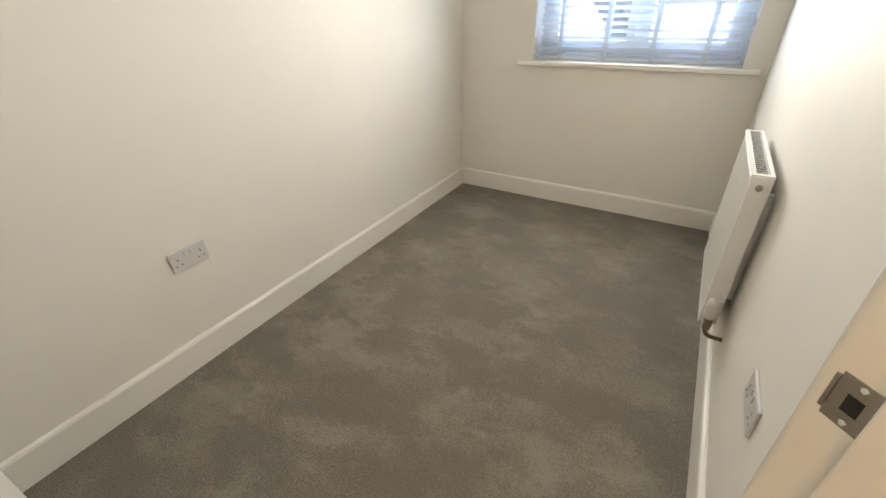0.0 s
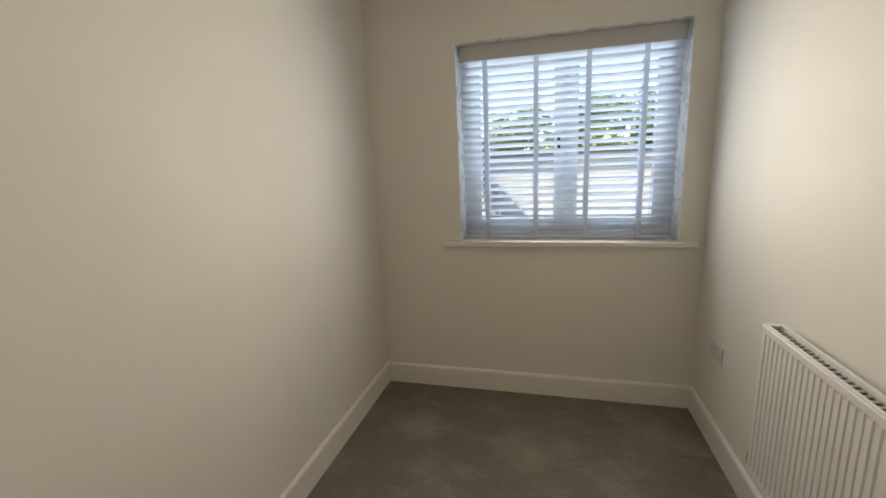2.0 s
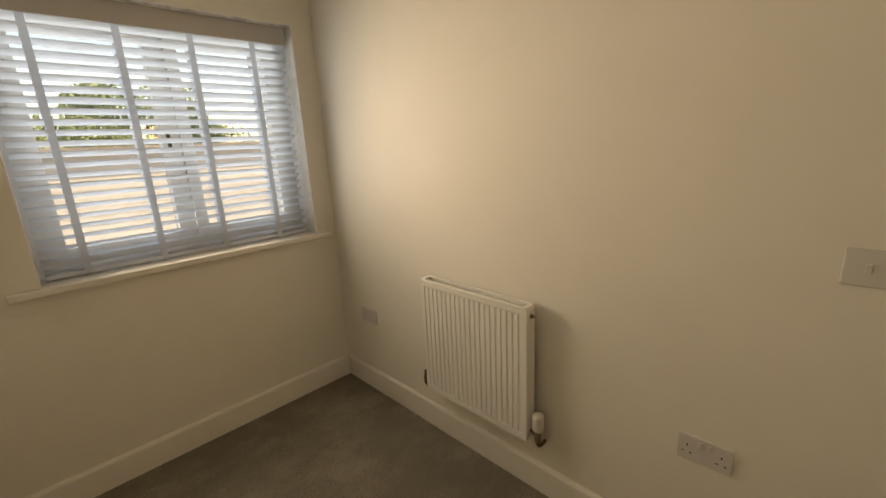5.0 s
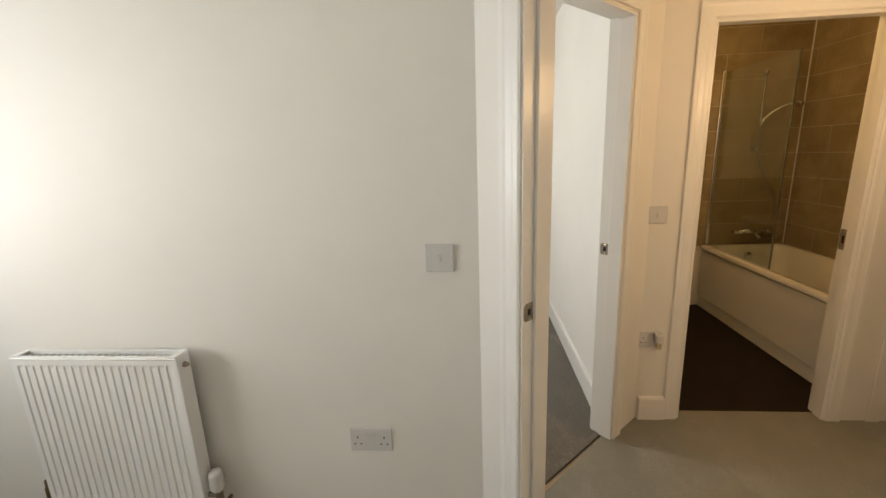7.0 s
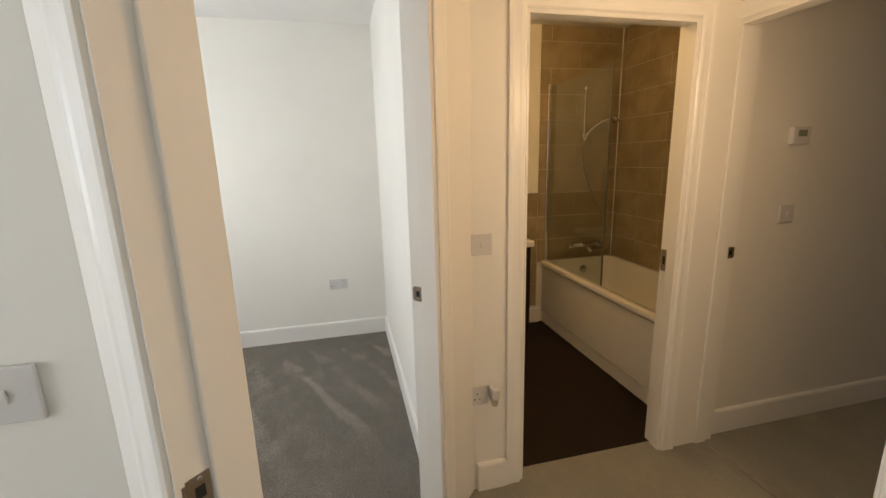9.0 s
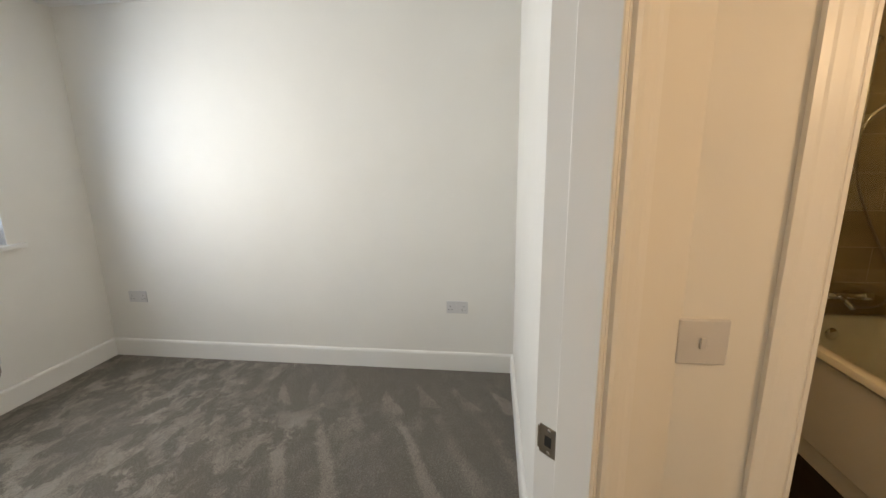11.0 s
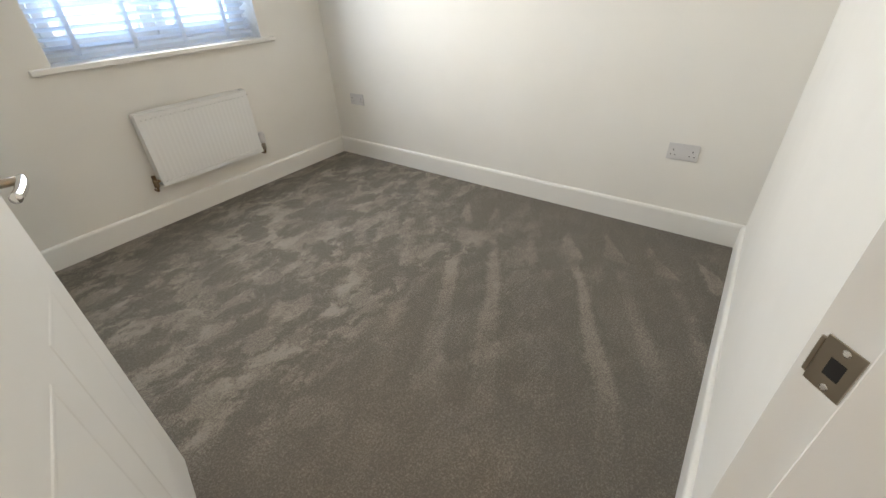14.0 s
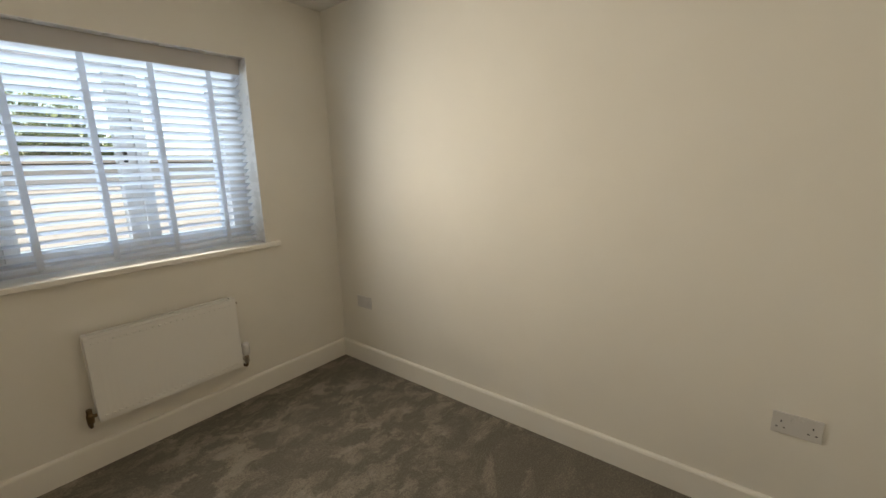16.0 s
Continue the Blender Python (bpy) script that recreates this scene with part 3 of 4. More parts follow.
# ---- windows and blinds ----
def window(name, x0, x1, z0, z1):
    w = thing(name, None, "white two-casement plastic window behind a blind", "window", "", "structure")
    y0, y1 = 0.17, 0.235
    f = 0.060
    part("window_frame", boxes((x0, x1, y0, y1, z1 - f, z1), (x0, x1, y0, y1, z0 - 0.03, z0 + f), (x0, x0 + f, y0, y1, z0 + f, z1 - f), (x1 - f, x1, y0, y1, z0 + f, z1 - f)), UPVC, w)
    xm = (x0 + x1) / 2 + 0.012
    part("mullion", rbox(xm - 0.014, xm + 0.014, y0, y1, z0 + f, z1 - f, 0.004), UPVC, w)
    for a, b, hx in ((x0 + f, xm - 0.014, -1), (xm + 0.014, x1 - f, 1)):
        q = 0.054
        c, e = z0 + f, z1 - f
        fr = part("casement", boxes((a, b, y0 - 0.018, y1 - 0.02, e - q, e), (a, b, y0 - 0.018, y1 - 0.02, c, c + q), (a, a + q, y0 - 0.018, y1 - 0.02, c + q, e - q), (b - q, b, y0 - 0.018, y1 - 0.02, c + q, e - q)), UPVC, w)
        pane = part("pane", boxes((a + q - 0.004, b - q + 0.004, y0 + 0.012, y0 + 0.018, c + q - 0.004, e - q + 0.004)), GLASS, fr)
        pane.visible_shadow = False
        hxp = (b - q / 2) if hx < 0 else (a + q / 2)
        zc = (z0 + z1) / 2 - 0.06
        part("window_handle", rbox(hxp - 0.008, hxp + 0.008, y0 - 0.040, y0 - 0.018, zc + 0.02, zc + 0.09, 0.004), BLACK if hx < 0 else UPVC, fr, "window handle")
    # white skin added over the cream reveals for the window light on them
    e = 0.004
    part("lit_reveal", boxes((x0, x0 + e, 0.0005, y0, z0, z1 - e), (x1 - e, x1, 0.0005, y0, z0, z1 - e), (x0, x1, 0.0005, y0, z1 - e, z1)), UPVC, w, "white skin over the reveal, standing in for window light")
    part("window_sill", rbox(x0 - 0.098, x1 + 0.085, -0.034, 0.0, z0 - 0.030, z0, 0.006, 3), TRIM, w, "white painted sill board")
    part("sill_board", boxes((x0 + 0.001, x1 - 0.001, 0.0, y0, z0 - 0.029, z0)), TRIM, w)
    return w


def blind(x0, x1, z0, z1):
    """Wide-slat blind inside the reveal."""
    bl = thing("venetian_blind", Matrix.Translation(((x0 + x1) / 2, 0.092, z1 - 0.0045)), "white slatted blind with cloth tapes, slats half open", "blind", "window blinds")
    w = (x1 - x0) / 2 - 0.020
    h = z1 - z0
    part("headrail", rbox(-w, w, -0.022, 0.032, -0.055, -0.004, 0.003), VALANCE, bl)
    part("valance", rbox(-w - 0.004, w + 0.004, -0.036, -0.026, -0.088, -0.0005, 0.0015), VALANCE, bl, "pale grey valance board")
    bm = bmesh.new()
    n, half, crown, th = 7, 0.0245, 0.0016, 0.0026
    top = [(half * (2 * i / n - 1), crown * (1 - (2 * i / n - 1) ** 2)) for i in range(n + 1)]
    prof = top + [(y, z - th) for y, z in reversed(top)]
    q = [Matrix(((0, 0, 1, s * w), (1, 0, 0, 0), (0, 1, 0, 0), (0, 0, 0, 1))) for s in (-1, 1)]
    sweep(bm, prof, q)
    me = mesh("slat", bm, SLATM)
    pitch = 0.0425
    count = int((h - 0.088 - 0.05) / pitch) + 1
    rnd = random.Random(int(x0 * 100))
    for i in range(count):
        z = -0.098 - i * pitch
        shared("slat", me, bl, Matrix.Translation((0, 0, z)) @ Matrix.Rotation(radians(-SLAT_TILT + rnd.uniform(-1.6, 1.6)), 4, "X") @ Matrix.Rotation(radians(rnd.uniform(-0.06, 0.06)), 4, "Y"))
    zb = -0.098 - count * pitch + 0.012
    part("bottom_rail", rbox(-w, w, -0.024, 0.024, zb - 0.010, zb + 0.008, 0.003), SLATM, bl)
    for fx in (0.12, 0.365, 0.605, 0.85):
        x = -w + fx * 2 * w
        for y in (-0.0262, 0.0262):
            part("ladder_tape", boxes((x - 0.0135, x + 0.0135, y - 0.0005, y + 0.0005, zb - 0.006, -0.09)), TAPE, bl)
        part("tape_button", lathe([(0.010, -0.004), (0.010, 0.004), (0.006, 0.007)], 12, Matrix.Translation((x, -0.018, zb - 0.012))), TAPE, bl)
    return bl


SLAT_TILT = 25.0
for i, wn in enumerate(WIN):
    window("window_%d" % (i + 1), *wn)
    blind(*wn)


# ---- radiators ----
def radiator(m, width, height, label, trv_right=True, rib=0.0035, slope=0.14, notches=False):
    """Local: x along the wall, y 0 at the wall and negative into the room, z 0 at the bottom edge."""
    r = thing("radiator", m, label, "radiator", "radiators")
    yb, yf = -0.030, -0.092
    w = width / 2
    n = max(6, round(width / 0.0295))

    def panel(y, s):
        bm = bmesh.new()
        cols = []
        step = (width - 0.03) / n
        xs = [(-w, 0.0), (-w + 0.013, 0.0)]
        for i in range(n):
            x = -w + 0.015 + i * step
            xs += [(x + step * 0.06, 0.0), (x + step * (0.06 + slope), rib), (x + step * (0.94 - slope), rib), (x + step * 0.94, 0.0)]
        xs += [(w - 0.013, 0.0), (w, 0.0)]
        zs = ((0.0, 0), (0.022, 0), (0.034, 1), (height - 0.036, 1), (height - 0.024, 0), (height - 0.006, 0), (height, -0.4))
        for x, d in xs:
            cols.append([bm.verts.new((x, y + s * ((d if f > 0 else 0) * f - (0.006 if f < 0 else 0)), z)) for z, f in zs])
        for a, b in zip(cols, cols[1:]):
            for i in range(len(zs) - 1):
                bm.faces.new((a[i], b[i], b[i + 1], a[i + 1]))
        bmesh.ops.recalc_face_normals(bm, faces=bm.faces[:])
        bmesh.ops.solidify(bm, geom=bm.faces[:], thickness=0.003)
        return bm

    front = part("front_panel", panel(yf + 0.007, 1), RADM, r, "white pressed steel panel" if notches else "ribbed white steel panel")
    if notches:
        # ribs flattened where even light hides them; bead rows above and below mark ends
        me = mesh("notch", rbox(-0.0075, 0.0075, -0.0055, 0.002, -0.0045, 0.0045, 0.0016, 1), RADM)
        for i in range(n):
            for z in (0.028, height - 0.034):
                shared("notch", me, front, Matrix.Translation((-w + 0.015 + (i + 0.5) * (width - 0.03) / n, yf + 0.004, z)))
    part("back_panel", boxes((-w, w, yb - 0.012, yb, 0.004, height - 0.004)), RADM, r)
    for s in (-1, 1):
        part("side_cover", rbox(s * w - 0.003, s * w + 0.003, yf + 0.004, yb - 0.002, 0.006, height, 0.002, 1), RADM, r)
    gr = part("top_grille", boxes((-w, w, yf + 0.002, yf + 0.014, height - 0.004, height + 0.004), (-w, w, yb - 0.012, yb, height - 0.004, height + 0.004),
              (-w, -w + 0.02, yf + 0.014, yb - 0.012, height - 0.004, height + 0.004), (w - 0.02, w, yf + 0.014, yb - 0.012, height - 0.004, height + 0.004)), RADM, r)
    part("grille_shadow", boxes((-w + 0.02, w - 0.02, yf + 0.014, yb - 0.012, height - 0.016, height - 0.014)), DARK, gr)
    bars = int((width - 0.04) / 0.024)
    me = mesh("grille_bar", boxes((-0.0016, 0.0016, yf + 0.014, yb - 0.012, height - 0.010, height - 0.006)), RADM)
    for i in range(bars):
        shared("grille_bar", me, gr, Matrix.Translation((-w + 0.032 + i * 0.024, 0, 0)))
    # air vent at the top end, valves at the bottom ends
    s = 1 if trv_right else -1
    yc = (yf + yb) / 2
    part("air_vent", lathe([(0.010, -0.002), (0.010, 0.006), (0.006, 0.007), (0.006, 0.016), (0.004, 0.018)], 14, Matrix.Translation((s * (w + 0.002), yc, height - 0.035)) @ Matrix.Rotation(radians(90 * s), 4, "Y")), NICKEL, r)
    xv = s * (w + 0.038)
    v = part("radiator_valve", tube([(s * w, yc, 0.035), (xv, yc, 0.035)], 0.010, 12), NICKEL, r, "metal thermostatic valve")
    part("valve_body", lathe([(0.012, -0.03), (0.014, -0.022), (0.014, 0.012), (0.011, 0.02), (0.011, 0.03)], 14, Matrix.Translation((xv, yc, 0.032))), NICKEL, v)
    part("thermostat_head", lathe([(0.018, -0.004), (0.0235, 0.004), (0.024, 0.022), (0.0225, 0.026), (0.0235, 0.030), (0.0235, 0.056), (0.020, 0.070), (0.008, 0.074)], 18, Matrix.Translation((xv, yc, 0.060))), PLASTIC, v, "white plastic thermostat head", True)
    part("pipe", tube(curve_points([(xv, yc, 0.006), (xv, yc + 0.003, -0.012), (xv, yc + 0.018, -0.026), (xv, -0.001, -0.028)], 6), 0.0075, 10), BRASS, v, "", True)
    xl = -s * (w + 0.030)
    v = part("lockshield_valve", tube([(-s * w, yc, 0.035), (xl, yc, 0.035)], 0.009, 12), BRASS, r, "small metal lockshield valve")
    part("valve_cap", lathe([(0.011, -0.03), (0.0155, -0.022), (0.0155, 0.014), (0.012, 0.022), (0.012, 0.044), (0.009, 0.047)], 14, Matrix.Translation((xl, yc, 0.030))), BRASS, v)
    part("pipe", tube(curve_points([(xl, yc, 0.006), (xl, yc + 0.003, -0.012), (xl, yc + 0.018, -0.026), (xl, -0.001, -0.028)], 6), 0.0075, 10), BRASS, v, "", True)
    for sx in (-1, 1):
        part("bracket", boxes((sx * w * 0.7 - 0.012, sx * w * 0.7 + 0.012, yb, -0.0005, 0.08, height - 0.08)), RADM, r)
    return r


radiator(Matrix.Translation((0, -1.165, 0.285)) @ Matrix.Rotation(radians(-90), 4, "Z"), 0.58, 0.575, "white ribbed panel radiator on the side wall")
radiator(Matrix.Translation((1.595, 0, 0.268)), 0.70, 0.435, "low white radiator under the window, ribs flattened as in even light", rib=0.0004, slope=0.3, notches=True)


# ---- electrical plates ----
def plate(parent, w, h, t=0.0085):
    return part("faceplate", rbox(-w / 2, w / 2, -t, 0, -h / 2, h / 2, 0.0028, 2), PLASTIC, parent)


def double_socket(m, label="white plastic double wall socket"):
    """Local: wall at y 0, room towards -y."""
    s = thing("double_socket", m, label, "socket", "wall sockets")
    plate(s, 0.147, 0.087)
    for sx in (-1, 1):
        x = sx * 0.046
        rk = part("rocker", rbox(sx * 0.012 - 0.0055, sx * 0.012 + 0.0055, -0.0115, -0.008, 0.012, 0.032, 0.001, 1), PLASTIC, s)
        part("earth_hole", boxes((x - 0.002, x + 0.002, -0.0087, -0.008, 0.004, 0.0125)), DARK, s)
        for px in (-0.011, 0.011):
            part("pin_hole", boxes((x + px - 0.0034, x + px + 0.0034, -0.0087, -0.008, -0.019, -0.0145)), DARK, s)
    for sx in (-1, 1):
        part("screw", lathe([(0.0032, 0), (0.0032, 0.0006)], 8, Matrix.Translation((sx * 0.0603, -0.0083, 0.03)) @ Matrix.Rotation(radians(90), 4, "X")), PLASTIC, s)
    return s


def light_switch(m, label="white plastic single light switch"):
    s = thing("light_switch", m, label, "light switch", "light switches")
    plate(s, 0.087, 0.087)
    part("rocker", rbox(-0.006, 0.006, -0.0125, -0.008, -0.011, 0.012, 0.0014, 1, Matrix.Rotation(radians(6), 4, "X")), PLASTIC, s)
    for sx in (-1, 1):
        part("screw", lathe([(0.0032, 0), (0.0032, 0.0006)], 8, Matrix.Translation((sx * 0.0303, -0.0083, 0)) @ Matrix.Rotation(radians(90), 4, "X")), PLASTIC, s)
    return s


def wall_at(x, y, z, face):
    """face: the way the wall looks, in degrees from -y."""
    return Matrix.Translation((x, y, z)) @ Matrix.Rotation(radians(face), 4, "Z")


WESTWARD, EASTWARD = -90, 90
double_socket(wall_at(XW, -2.288, 0.492, EASTWARD))
double_socket(wall_at(0, -2.042, 0.512, WESTWARD))
double_socket(wall_at(0, -0.292, 0.487, WESTWARD))
double_socket(wall_at(XE2, -2.690, 0.468, WESTWARD))
double_socket(wall_at(XE2, -0.270, 0.480, WESTWARD))
light_switch(wall_at(0, -2.303, 1.153, WESTWARD))
light_switch(wall_at(XL, -3.306, 1.132, WESTWARD))
light_switch(wall_at(0.905, -4.895, 1.16, WESTWARD))
single = thing("single_socket", wall_at(XL, -3.285, 0.470, WESTWARD), "white single wall socket beside the bathroom door", "socket")
plate(single, 0.087, 0.087)
part("rocker", rbox(0.014, 0.025, -0.0115, -0.008, 0.012, 0.032, 0.001, 1), PLASTIC, single)
part("earth_hole", boxes((-0.006, -0.002, -0.0087, -0.008, 0.006, 0.014)), DARK, single)
for px in (-0.015, 0.007):
    part("pin_hole", boxes((px - 0.0034, px + 0.0034, -0.0087, -0.008, -0.017, -0.0125)), DARK, single)
fresh = thing("air_freshener", wall_at(XL, -3.352, 0.472, WESTWARD), "white plug-in air freshener at the socket", "air freshener")
part("body", rbox(-0.019, 0.019, -0.052, 0.0, -0.012, 0.042, 0.010, 3), PLASTIC, fresh)
part("refill", lathe([(0.012, -0.042), (0.014, -0.038), (0.014, -0.016), (0.010, -0.010)], 14, Matrix.Translation((0, -0.03, 0))), glass("refill_glass", (0.85, 0.8, 0.7)), fresh)
th = thing("thermostat", wall_at(0.905, -4.895, 1.53, WESTWARD), "white room thermostat with a small display", "thermostat")
part("body", rbox(-0.052, 0.052, -0.026, 0, -0.040, 0.040, 0.005, 2), PLASTIC, th)
part("display", boxes((-0.026, 0.026, -0.0268, -0.0255, -0.004, 0.026)), LCD, th)

# ---- bathroom ----
BX0, BX1, BY0, BY1, BZ = 0.965, 2.572, -5.133, -4.43, 0.575


def bath():
    b = thing("bath", None, "white acrylic bath with a front panel", "bath")
    bm = bmesh.new()
    cx, cy = (BX0 + BX1) / 2, (BY0 + BY1) / 2
    hx, hy = (BX1 - BX0) / 2, (BY1 - BY0) / 2

    def ring(ax, ay, z, r, n=6, dx=0.0):
        out = []
        for k, (sx, sy) in enumerate(((1, 1), (-1, 1), (-1, -1), (1, -1))):
            for i in range(n + 1):
                a = radians(90 * k + 90 * i / n)
                out.append(bm.verts.new((cx + dx + sx * (ax - r) + r * math.cos(a), cy + sy * (ay - r) + r * math.sin(a), z)))
        return out

    rs = [ring(hx, hy, BZ - 0.035, 0.02), ring(hx, hy, BZ - 0.006, 0.02), ring(hx - 0.005, hy - 0.005, BZ, 0.02), ring(hx - 0.055, hy - 0.055, BZ, 0.10),
          ring(hx - 0.068, hy - 0.066, BZ - 0.012, 0.12), ring(hx - 0.10, hy - 0.085, BZ - 0.20, 0.14), ring(hx - 0.15, hy - 0.11, BZ - 0.37, 0.15), ring(hx - 0.22, hy - 0.16, BZ - 0.41, 0.15)]
    for a, c in zip(rs, rs[1:]):
        for i in range(len(a)):
            bm.faces.new((a[i], a[(i + 1) % len(a)], c[(i + 1) % len(c)], c[i]))
    bm.faces.new(rs[-1])
    bmesh.ops.recalc_face_normals(bm, faces=bm.faces[:])
    part("tub", bm, ACRYLIC, b, "", True)
    part("bath_panel", rbox(BX0, BX1, BY1 - 0.030, BY1 - 0.018, 0.10, BZ - 0.052, 0.004), ACRYLIC, b, "white bath front panel")
    part("plinth", boxes((BX0, BX1, BY1 - 0.04, BY1 - 0.028, 0.0, 0.098)), TRIM, b)
    q = Matrix.Translation((BX1 - 0.083, -4.80, 0.485)) @ Matrix.Rotation(radians(-80), 4, "Y")
    part("overflow", lathe([(0.034, 0), (0.034, 0.006), (0.028, 0.012), (0.012, 0.014)], 22, q), CHROME, b, "chrome overflow", True)


bath()


def shower():
    s = thing("shower", None, "chrome bath shower with riser rail and hose", "shower")
    x = 2.572
    mx = part("mixer_bar", tube([(x - 0.06, -4.70, 0.70), (x - 0.06, -4.94, 0.70)], 0.020, 16), CHROME, s, "", True)
    for y in (-4.685, -4.955):
        part("control_knob", lathe([(0.022, -0.022), (0.024, -0.018), (0.024, 0.018), (0.020, 0.024)], 18, Matrix.Translation((x - 0.06, y, 0.70)) @ Matrix.Rotation(radians(90), 4, "X")), CHROME, mx, "", True)
    for y in (-4.745, -4.895):
        part("inlet", tube([(x - 0.06, y, 0.70), (x, y, 0.70)], 0.016, 12), CHROME, mx, "", True)
    part("spout", tube([(x - 0.06, -4.82, 0.70), (x - 0.10, -4.82, 0.69), (x - 0.16, -4.82, 0.66)], 0.014, 12), CHROME, mx, "", True)
    y = -4.775
    rail = part("riser_rail", tube([(x - 0.05, y, 1.38), (x - 0.05, y, 2.02)], 0.0095, 12), CHROME, s, "", True)
    for z in (1.40, 2.0):
        part("rail_bracket", lathe([(0.018, 0.0), (0.018, 0.052), (0.014, 0.064)], 14, Matrix.Translation((x, y, z)) @ Matrix.Rotation(radians(-90), 4, "Y")), CHROME, rail, "", True)
    part("slider", rbox(x - 0.085, x - 0.030, y - 0.024, y + 0.030, 1.605, 1.655, 0.010), CHROME, s)
    part("hand_shower", tube(curve_points([(x - 0.070, y + 0.006, 1.585), (x - 0.078, y - 0.004, 1.63), (x - 0.100, y - 0.055, 1.69), (x - 0.130, y - 0.130, 1.738), (x - 0.150, y - 0.180, 1.748)], 6), 0.011, 12), CHROME, s, "", True)
    part("shower_head", lathe([(0.012, 0.018), (0.032, 0.009), (0.036, 0.0), (0.032, -0.007)], 22, Matrix.Translation((x - 0.158, y - 0.205, 1.742)) @ Matrix.Rotation(radians(24), 4, "X") @ Matrix.Rotation(radians(14), 4, "Y")), CHROME, s, "", True)
    part("hose", tube(curve_points([(x - 0.070, y + 0.006, 1.585), (x - 0.066, y + 0.010, 1.50), (x - 0.068, y + 0.004, 1.40), (x - 0.066, y - 0.050, 1.24), (x - 0.062, y - 0.150, 1.05), (x - 0.060, y - 0.250, 0.88), (x - 0.058, y - 0.290, 0.76), (x - 0.060, y - 0.270, 0.66), (x - 0.060, y - 0.160, 0.635), (x - 0.060, y - 0.060, 0.675)], 8), 0.0065, 8), NICKEL, s, "flexible chrome hose", True)


shower()

sc = thing("shower_screen", None, "clear glass bath screen with a chrome wall profile", "shower screen")
part("glass_panel", rbox(1.74, 2.55, -4.472, -4.466, 0.584, 2.02, 0.002, 1), SCREEN, sc).visible_shadow = False
part("wall_profile", rbox(2.545, 2.571, -4.482, -4.456, 0.58, 2.03, 0.003), CHROME, sc)
part("edge_seal", boxes((1.735, 1.741, -4.474, -4.464, 0.584, 2.02)), GLASS_EDGE, sc)

# wash basin unit between the bath and the door wall
v = thing("vanity_unit", None, "dark brown basin unit with a white top", "vanity unit")
part("cabinet", rbox(2.20, 2.572, -4.16, -3.62, 0.16, 0.79, 0.003), VINYL, v, "dark brown cabinet")
part("basin_top", rbox(2.17, 2.575, -4.18, -3.60, 0.792, 0.84, 0.012, 3), ACRYLIC, v, "white basin top")
part("plinth", boxes((2.25, 2.572, -4.15, -3.63, 0.0, 0.158)), VINYL, v)


# ---- outside ----
gr = structure("ground", boxes((-300, 300, 0.3, 600, -2.9, -2.7)), ASPHALT, "worn grey tarmac yard in sunlight", "ground")


def low_building():
    b = thing("low_building", None, "long pale sunlit building with boarded walls", "building")
    y = 15.0
    part("wall", boxes((-16, 20, y, y + 6, -2.7, 1.55)), RENDER, b)
    me = mesh("board", boxes((-16.0, 20.0, y - 0.03, y - 0.001, 0, 0.27)), CLAD)
    for i in range(14):
        shared("board", me, b, Matrix.Translation((0, 0, -2.3 + i * 0.285)))
    part("roof", boxes((-16.4, 20.4, y - 0.35, y + 6.4, 1.72, 1.86)), ROOFM, b)
    for x in (-9.5, 15.0):
        wd = part("window", boxes((x, x + 1.5, y - 0.06, y - 0.031, -1.0, 0.1)), TINT, b)
        part("frame", boxes((x - 0.06, x, y - 0.08, y - 0.031, -1.06, 0.16), (x + 1.5, x + 1.56, y - 0.08, y - 0.031, -1.06, 0.16), (x, x + 1.5, y - 0.08, y - 0.031, 0.1, 0.16), (x, x + 1.5, y - 0.08, y - 0.031, -1.06, -1.0)), UPVC, wd)


low_building()

gb = thing("gable_house", None, "small white gabled house across the yard", "house")
bm = bmesh.new()
sweep(bm, [(-1.7, -2.7), (1.7, -2.7), (1.7, -0.2), (0, 2.1), (-1.7, -0.2)], [Matrix(((1, 0, 0, -4.4), (0, 0, 1, yy), (0, 1, 0, 0), (0, 0, 0, 1))) for yy in (11.5, 14.6)])
part("wall", bm, CLAD, gb)
for s in (-1, 1):
    rm = Matrix.Translation((-4.4, 13.0, 2.18)) @ Matrix.Rotation(radians(s * 53.5), 4, "Y")
    part("roof", boxes((0 if s > 0 else -3.1, 3.1 if s > 0 else 0, -1.75, 1.75, -0.02, 0.08), m=rm), ROOFM, gb)
part("door", boxes((-4.0, -3.2, 11.44, 11.498, -2.7, -0.6)), BLUEP, gb, "dark blue door")


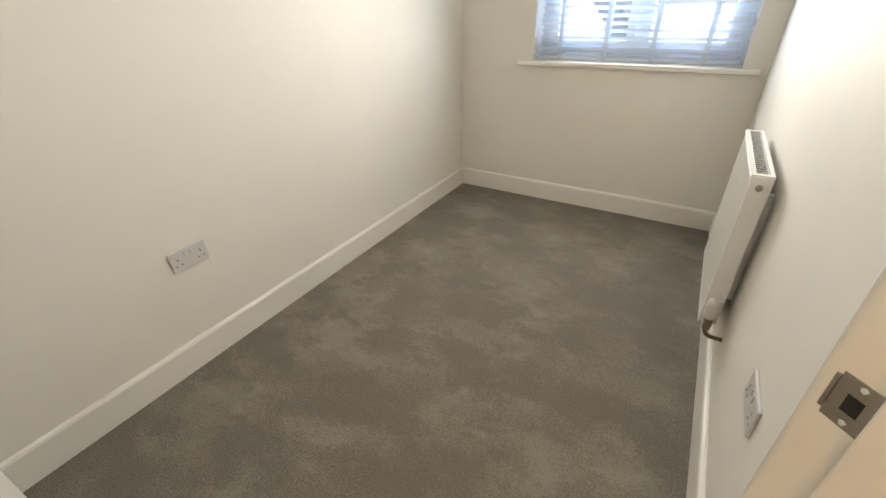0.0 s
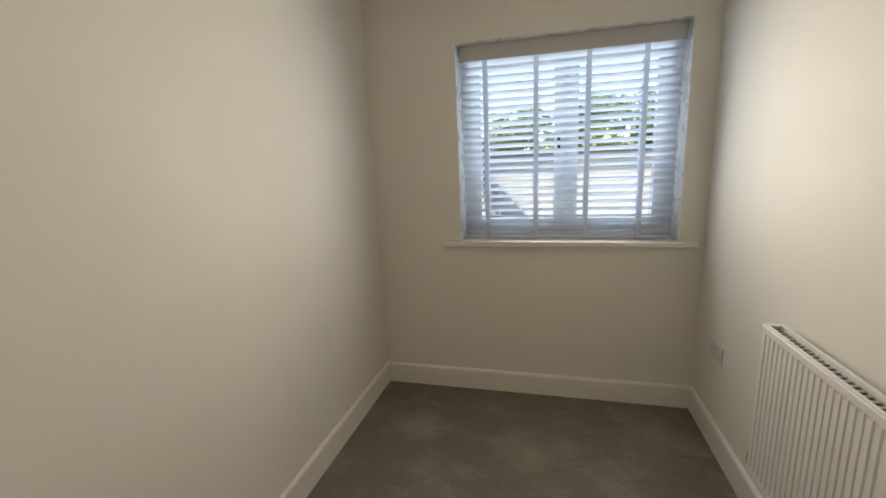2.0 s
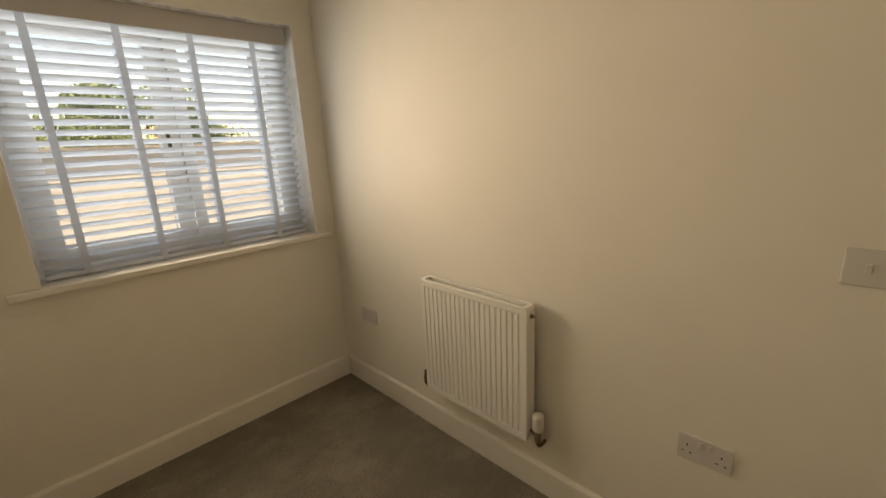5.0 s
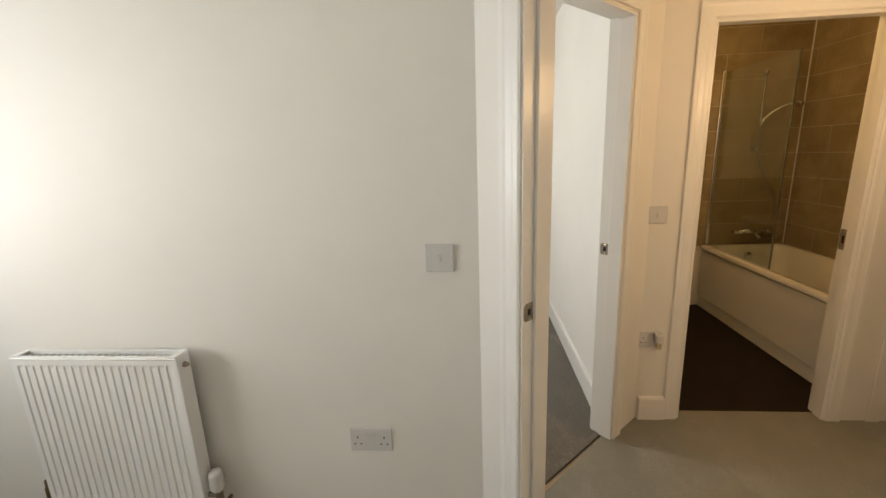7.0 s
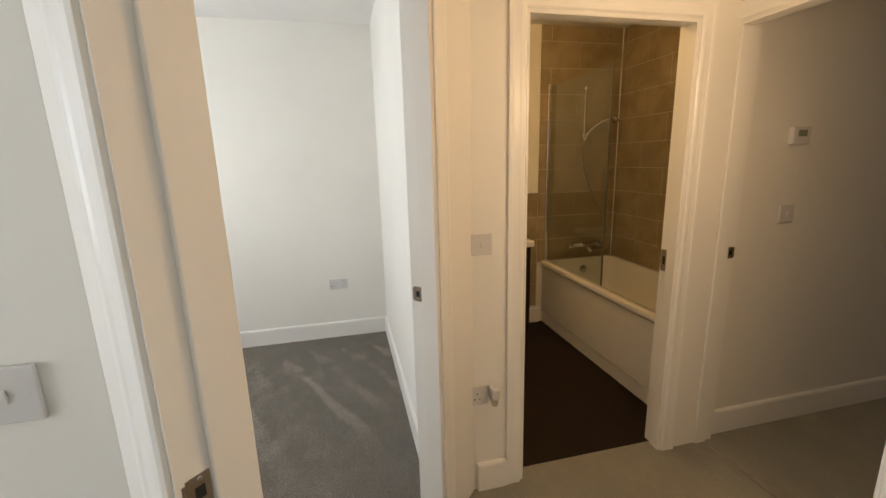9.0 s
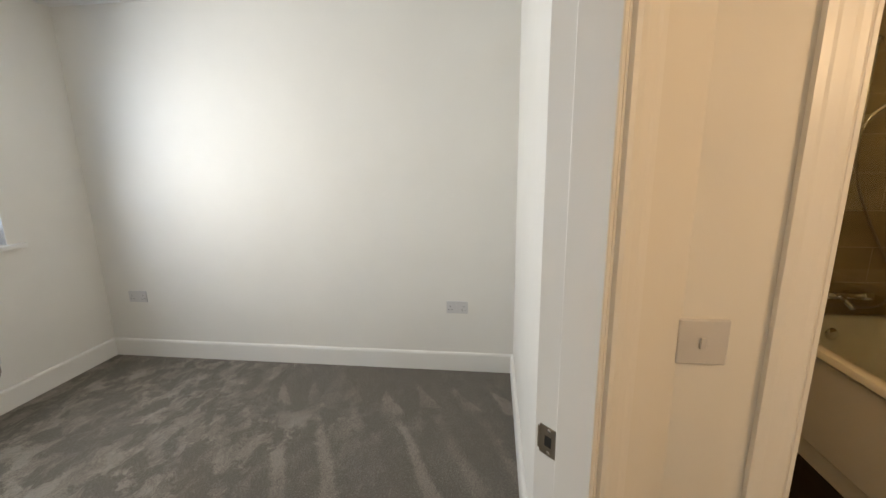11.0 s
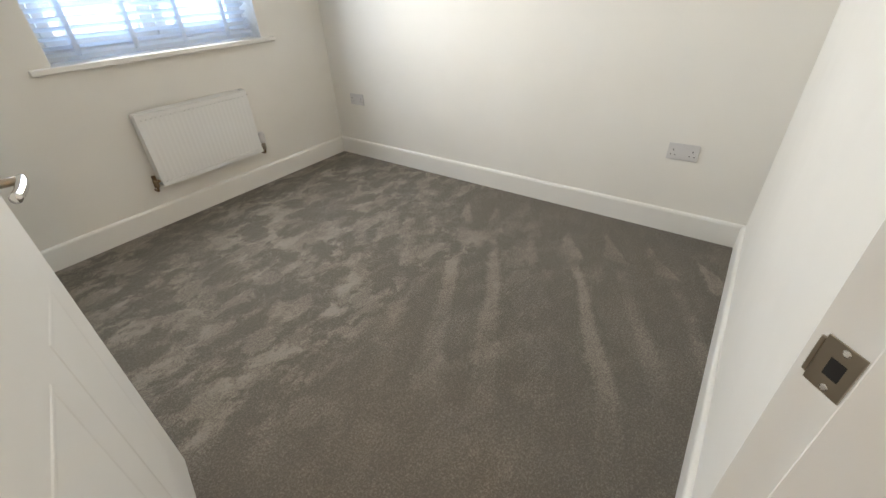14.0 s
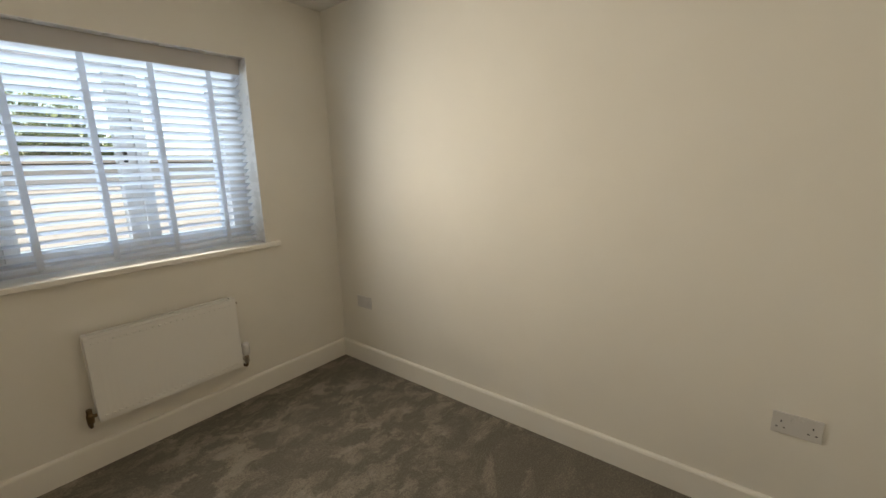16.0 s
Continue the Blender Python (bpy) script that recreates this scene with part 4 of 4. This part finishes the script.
def car(x, y, turn, colour, label):
    c = thing("parked_car", Matrix.Translation((x, y, -2.7)) @ Matrix.Rotation(radians(turn), 4, "Z"), label, "car", "parked cars")
    bm = bmesh.new()
    prof = [(-2.1, 0.30), (2.1, 0.30), (2.15, 0.62), (2.0, 0.80), (1.05, 0.93), (0.45, 1.40), (-1.15, 1.45), (-1.95, 0.98), (-2.15, 0.90)]
    sweep(bm, prof, [Matrix(((1, 0, 0, 0), (0, 0, 1, yy), (0, 1, 0, 0), (0, 0, 0, 1))) for yy in (-0.85, 0.85)])
    bmesh.ops.bevel(bm, geom=bm.edges[:], offset=0.07, segments=2, profile=0.5, affect="EDGES")
    body = part("body", bm, colour, c, "", True)
    for s in (-1, 1):
        bm = bmesh.new()
        sweep(bm, [(-1.55, 0.98), (0.85, 0.98), (0.42, 1.33), (-1.1, 1.37)], [Matrix(((1, 0, 0, 0), (0, 0, 1, yy), (0, 1, 0, 0), (0, 0, 0, 1))) for yy in (s * 0.84, s * 0.862)])
        part("side_window", bm, TINT, body)
        for wx in (-1.35, 1.35):
            wq = Matrix.Translation((wx, s * 0.80, 0.32)) @ Matrix.Rotation(radians(90), 4, "X")
            wh = part("wheel", lathe([(0.20, -0.10), (0.31, -0.10), (0.32, -0.06), (0.32, 0.06), (0.31, 0.10), (0.20, 0.10)], 20, wq), RUBBER, c)
            part("rim", lathe([(0.19, -0.104), (0.06, -0.09), (0.06, 0.09), (0.19, 0.104)], 14, wq), SILVERP, wh)
    return c


car(3.6, 11.2, 8, REDP, "parked red car across the yard")
car(-1.4, 12.6, 2, SILVERP, "parked silver car across the yard")
car(8.3, 12.3, -5, BLUEP, "parked blue car across the yard")


def tree(x, y, h, spread, seed):
    rnd = random.Random(seed)
    t = thing("tree", Matrix.Translation((x, y, -2.7)), "leafy green tree behind the low building", "tree", "trees behind the building")
    part("trunk", tube([(0, 0, 0), (0.05, 0.03, h * 0.3), (-0.04, 0.06, h * 0.6)], 0.16, 8), BARK, t)
    verts, faces = [], []
    blobs = [(rnd.uniform(-1, 1) * spread * 0.75, rnd.uniform(-1, 1) * spread * 0.5, h * rnd.uniform(0.48, 0.86), rnd.uniform(0.35, 0.6) * spread * 0.7) for _ in range(11)]
    for bx, by, bz, _ in blobs[:6]:
        part("limb", tube([(0, 0.05, h * 0.42), (bx * 0.5, by * 0.5, bz * 0.82), (bx, by, bz)], 0.05, 6), BARK, t)
    for bx, by, bz, br in blobs:
        for _ in range(420):
            d = Vector((rnd.gauss(0, 1), rnd.gauss(0, 1), rnd.gauss(0, 1))).normalized() * br * rnd.uniform(0.55, 1.08)
            c = Vector((bx, by, bz)) + Vector((d.x, d.y, d.z * 0.8))
            e = Euler((rnd.uniform(0, 6), rnd.uniform(0, 6), rnd.uniform(0, 6))).to_matrix()
            s = rnd.uniform(0.09, 0.2)
            i = len(verts)
            verts += [c + e @ Vector(p) * s for p in ((-1, 0, 0), (0, -0.5, 0.1), (1, 0, 0), (0, 0.5, 0.1))]
            faces.append((i, i + 1, i + 2, i + 3))
    me = bpy.data.meshes.new("crown")
    me.from_pydata([tuple(p) for p in verts], [], faces)
    me.materials.append(LEAF)
    cr = new("crown", me)
    cr.parent = t
    return t


for i, (tx, ty, hh, sp) in enumerate(((-9.5, 24, 7.2, 3.2), (-4.6, 25, 6.3, 2.8), (0.2, 23.5, 7.4, 3.3), (5.0, 25, 7.8, 3.4), (20, 24, 6.8, 3.0), (-14.5, 25, 7.6, 3.2))):
    tree(tx, ty, hh * 1.12, sp * 1.3, 40 + i)

# ---- bathroom wall tiles (last: many small pieces) ----
TW, THT, GAP = 0.50, 0.20, 0.004


def tile_field(parent, m, length, z0, z1, first):
    """Tiles on a face: local x along, y out of the wall, z up."""
    cache = {}
    row = 0
    z = z0
    while z < z1 - 0.02:
        zt = min(z + THT, z1)
        x = -(TW / 2 if row % 2 else 0.0) - first
        while x < length - 0.01:
            a, b = max(x, 0.0), min(x + TW, length)
            if b - a > 0.02:
                key = (round(b - a, 3), round(zt - z, 3))
                if key not in cache:
                    cache[key] = mesh("tile", rbox(GAP / 2, key[0] - GAP / 2, -0.004, 0.0085, GAP / 2, key[1] - GAP / 2, 0.0012, 1), TILE)
                shared("tile", cache[key], parent, m @ Matrix.Translation((a, 0, z)))
            x += TW
        z += THT
        row += 1


wt = bpy.data.objects["wall_bath_east"]
ws = bpy.data.objects["wall_bath_south"]
ME = Matrix(((0, -1, 0, 2.5805), (1, 0, 0, -5.1375), (0, 0, 1, 0), (0, 0, 0, 1)))
tile_field(wt, ME, 0.74, 0.56, CZ, 0.1)
ME2 = Matrix(((0, -1, 0, 2.5805), (1, 0, 0, -4.3945), (0, 0, 1, 0), (0, 0, 0, 1)))
tile_field(wt, ME2, 1.2, 0.16, 1.16, 0.1)
MS = Matrix(((1, 0, 0, 0.962), (0, 1, 0, -5.1405), (0, 0, 1, 0), (0, 0, 0, 1)))
tile_field(ws, MS, 1.61, 0.56, CZ, 0.2)
structure("trim_tile_edge", boxes((2.562, 2.5845, -4.396, -3.20, 1.161, 1.167)), CHROME, "thin metal tile edging", "trim")
structure("grout_east", boxes((2.5738, 2.5842, -5.137, -4.40, 0.56, CZ), (2.5738, 2.5842, -4.398, -3.2, 0.16, 1.16)), GROUT, "pale grout behind the wall tiles", "grout")
structure("grout_south", boxes((0.962, 2.5735, -5.1442, -5.1338, 0.56, CZ)), GROUT, "pale grout behind the wall tiles", "grout")
structure("trim_bath_corner", boxes((2.5652, 2.5728, -5.1328, -5.1252, BZ + 0.001, CZ)), ACRYLIC, "white sealant bead in the tiled corner", "sealant")
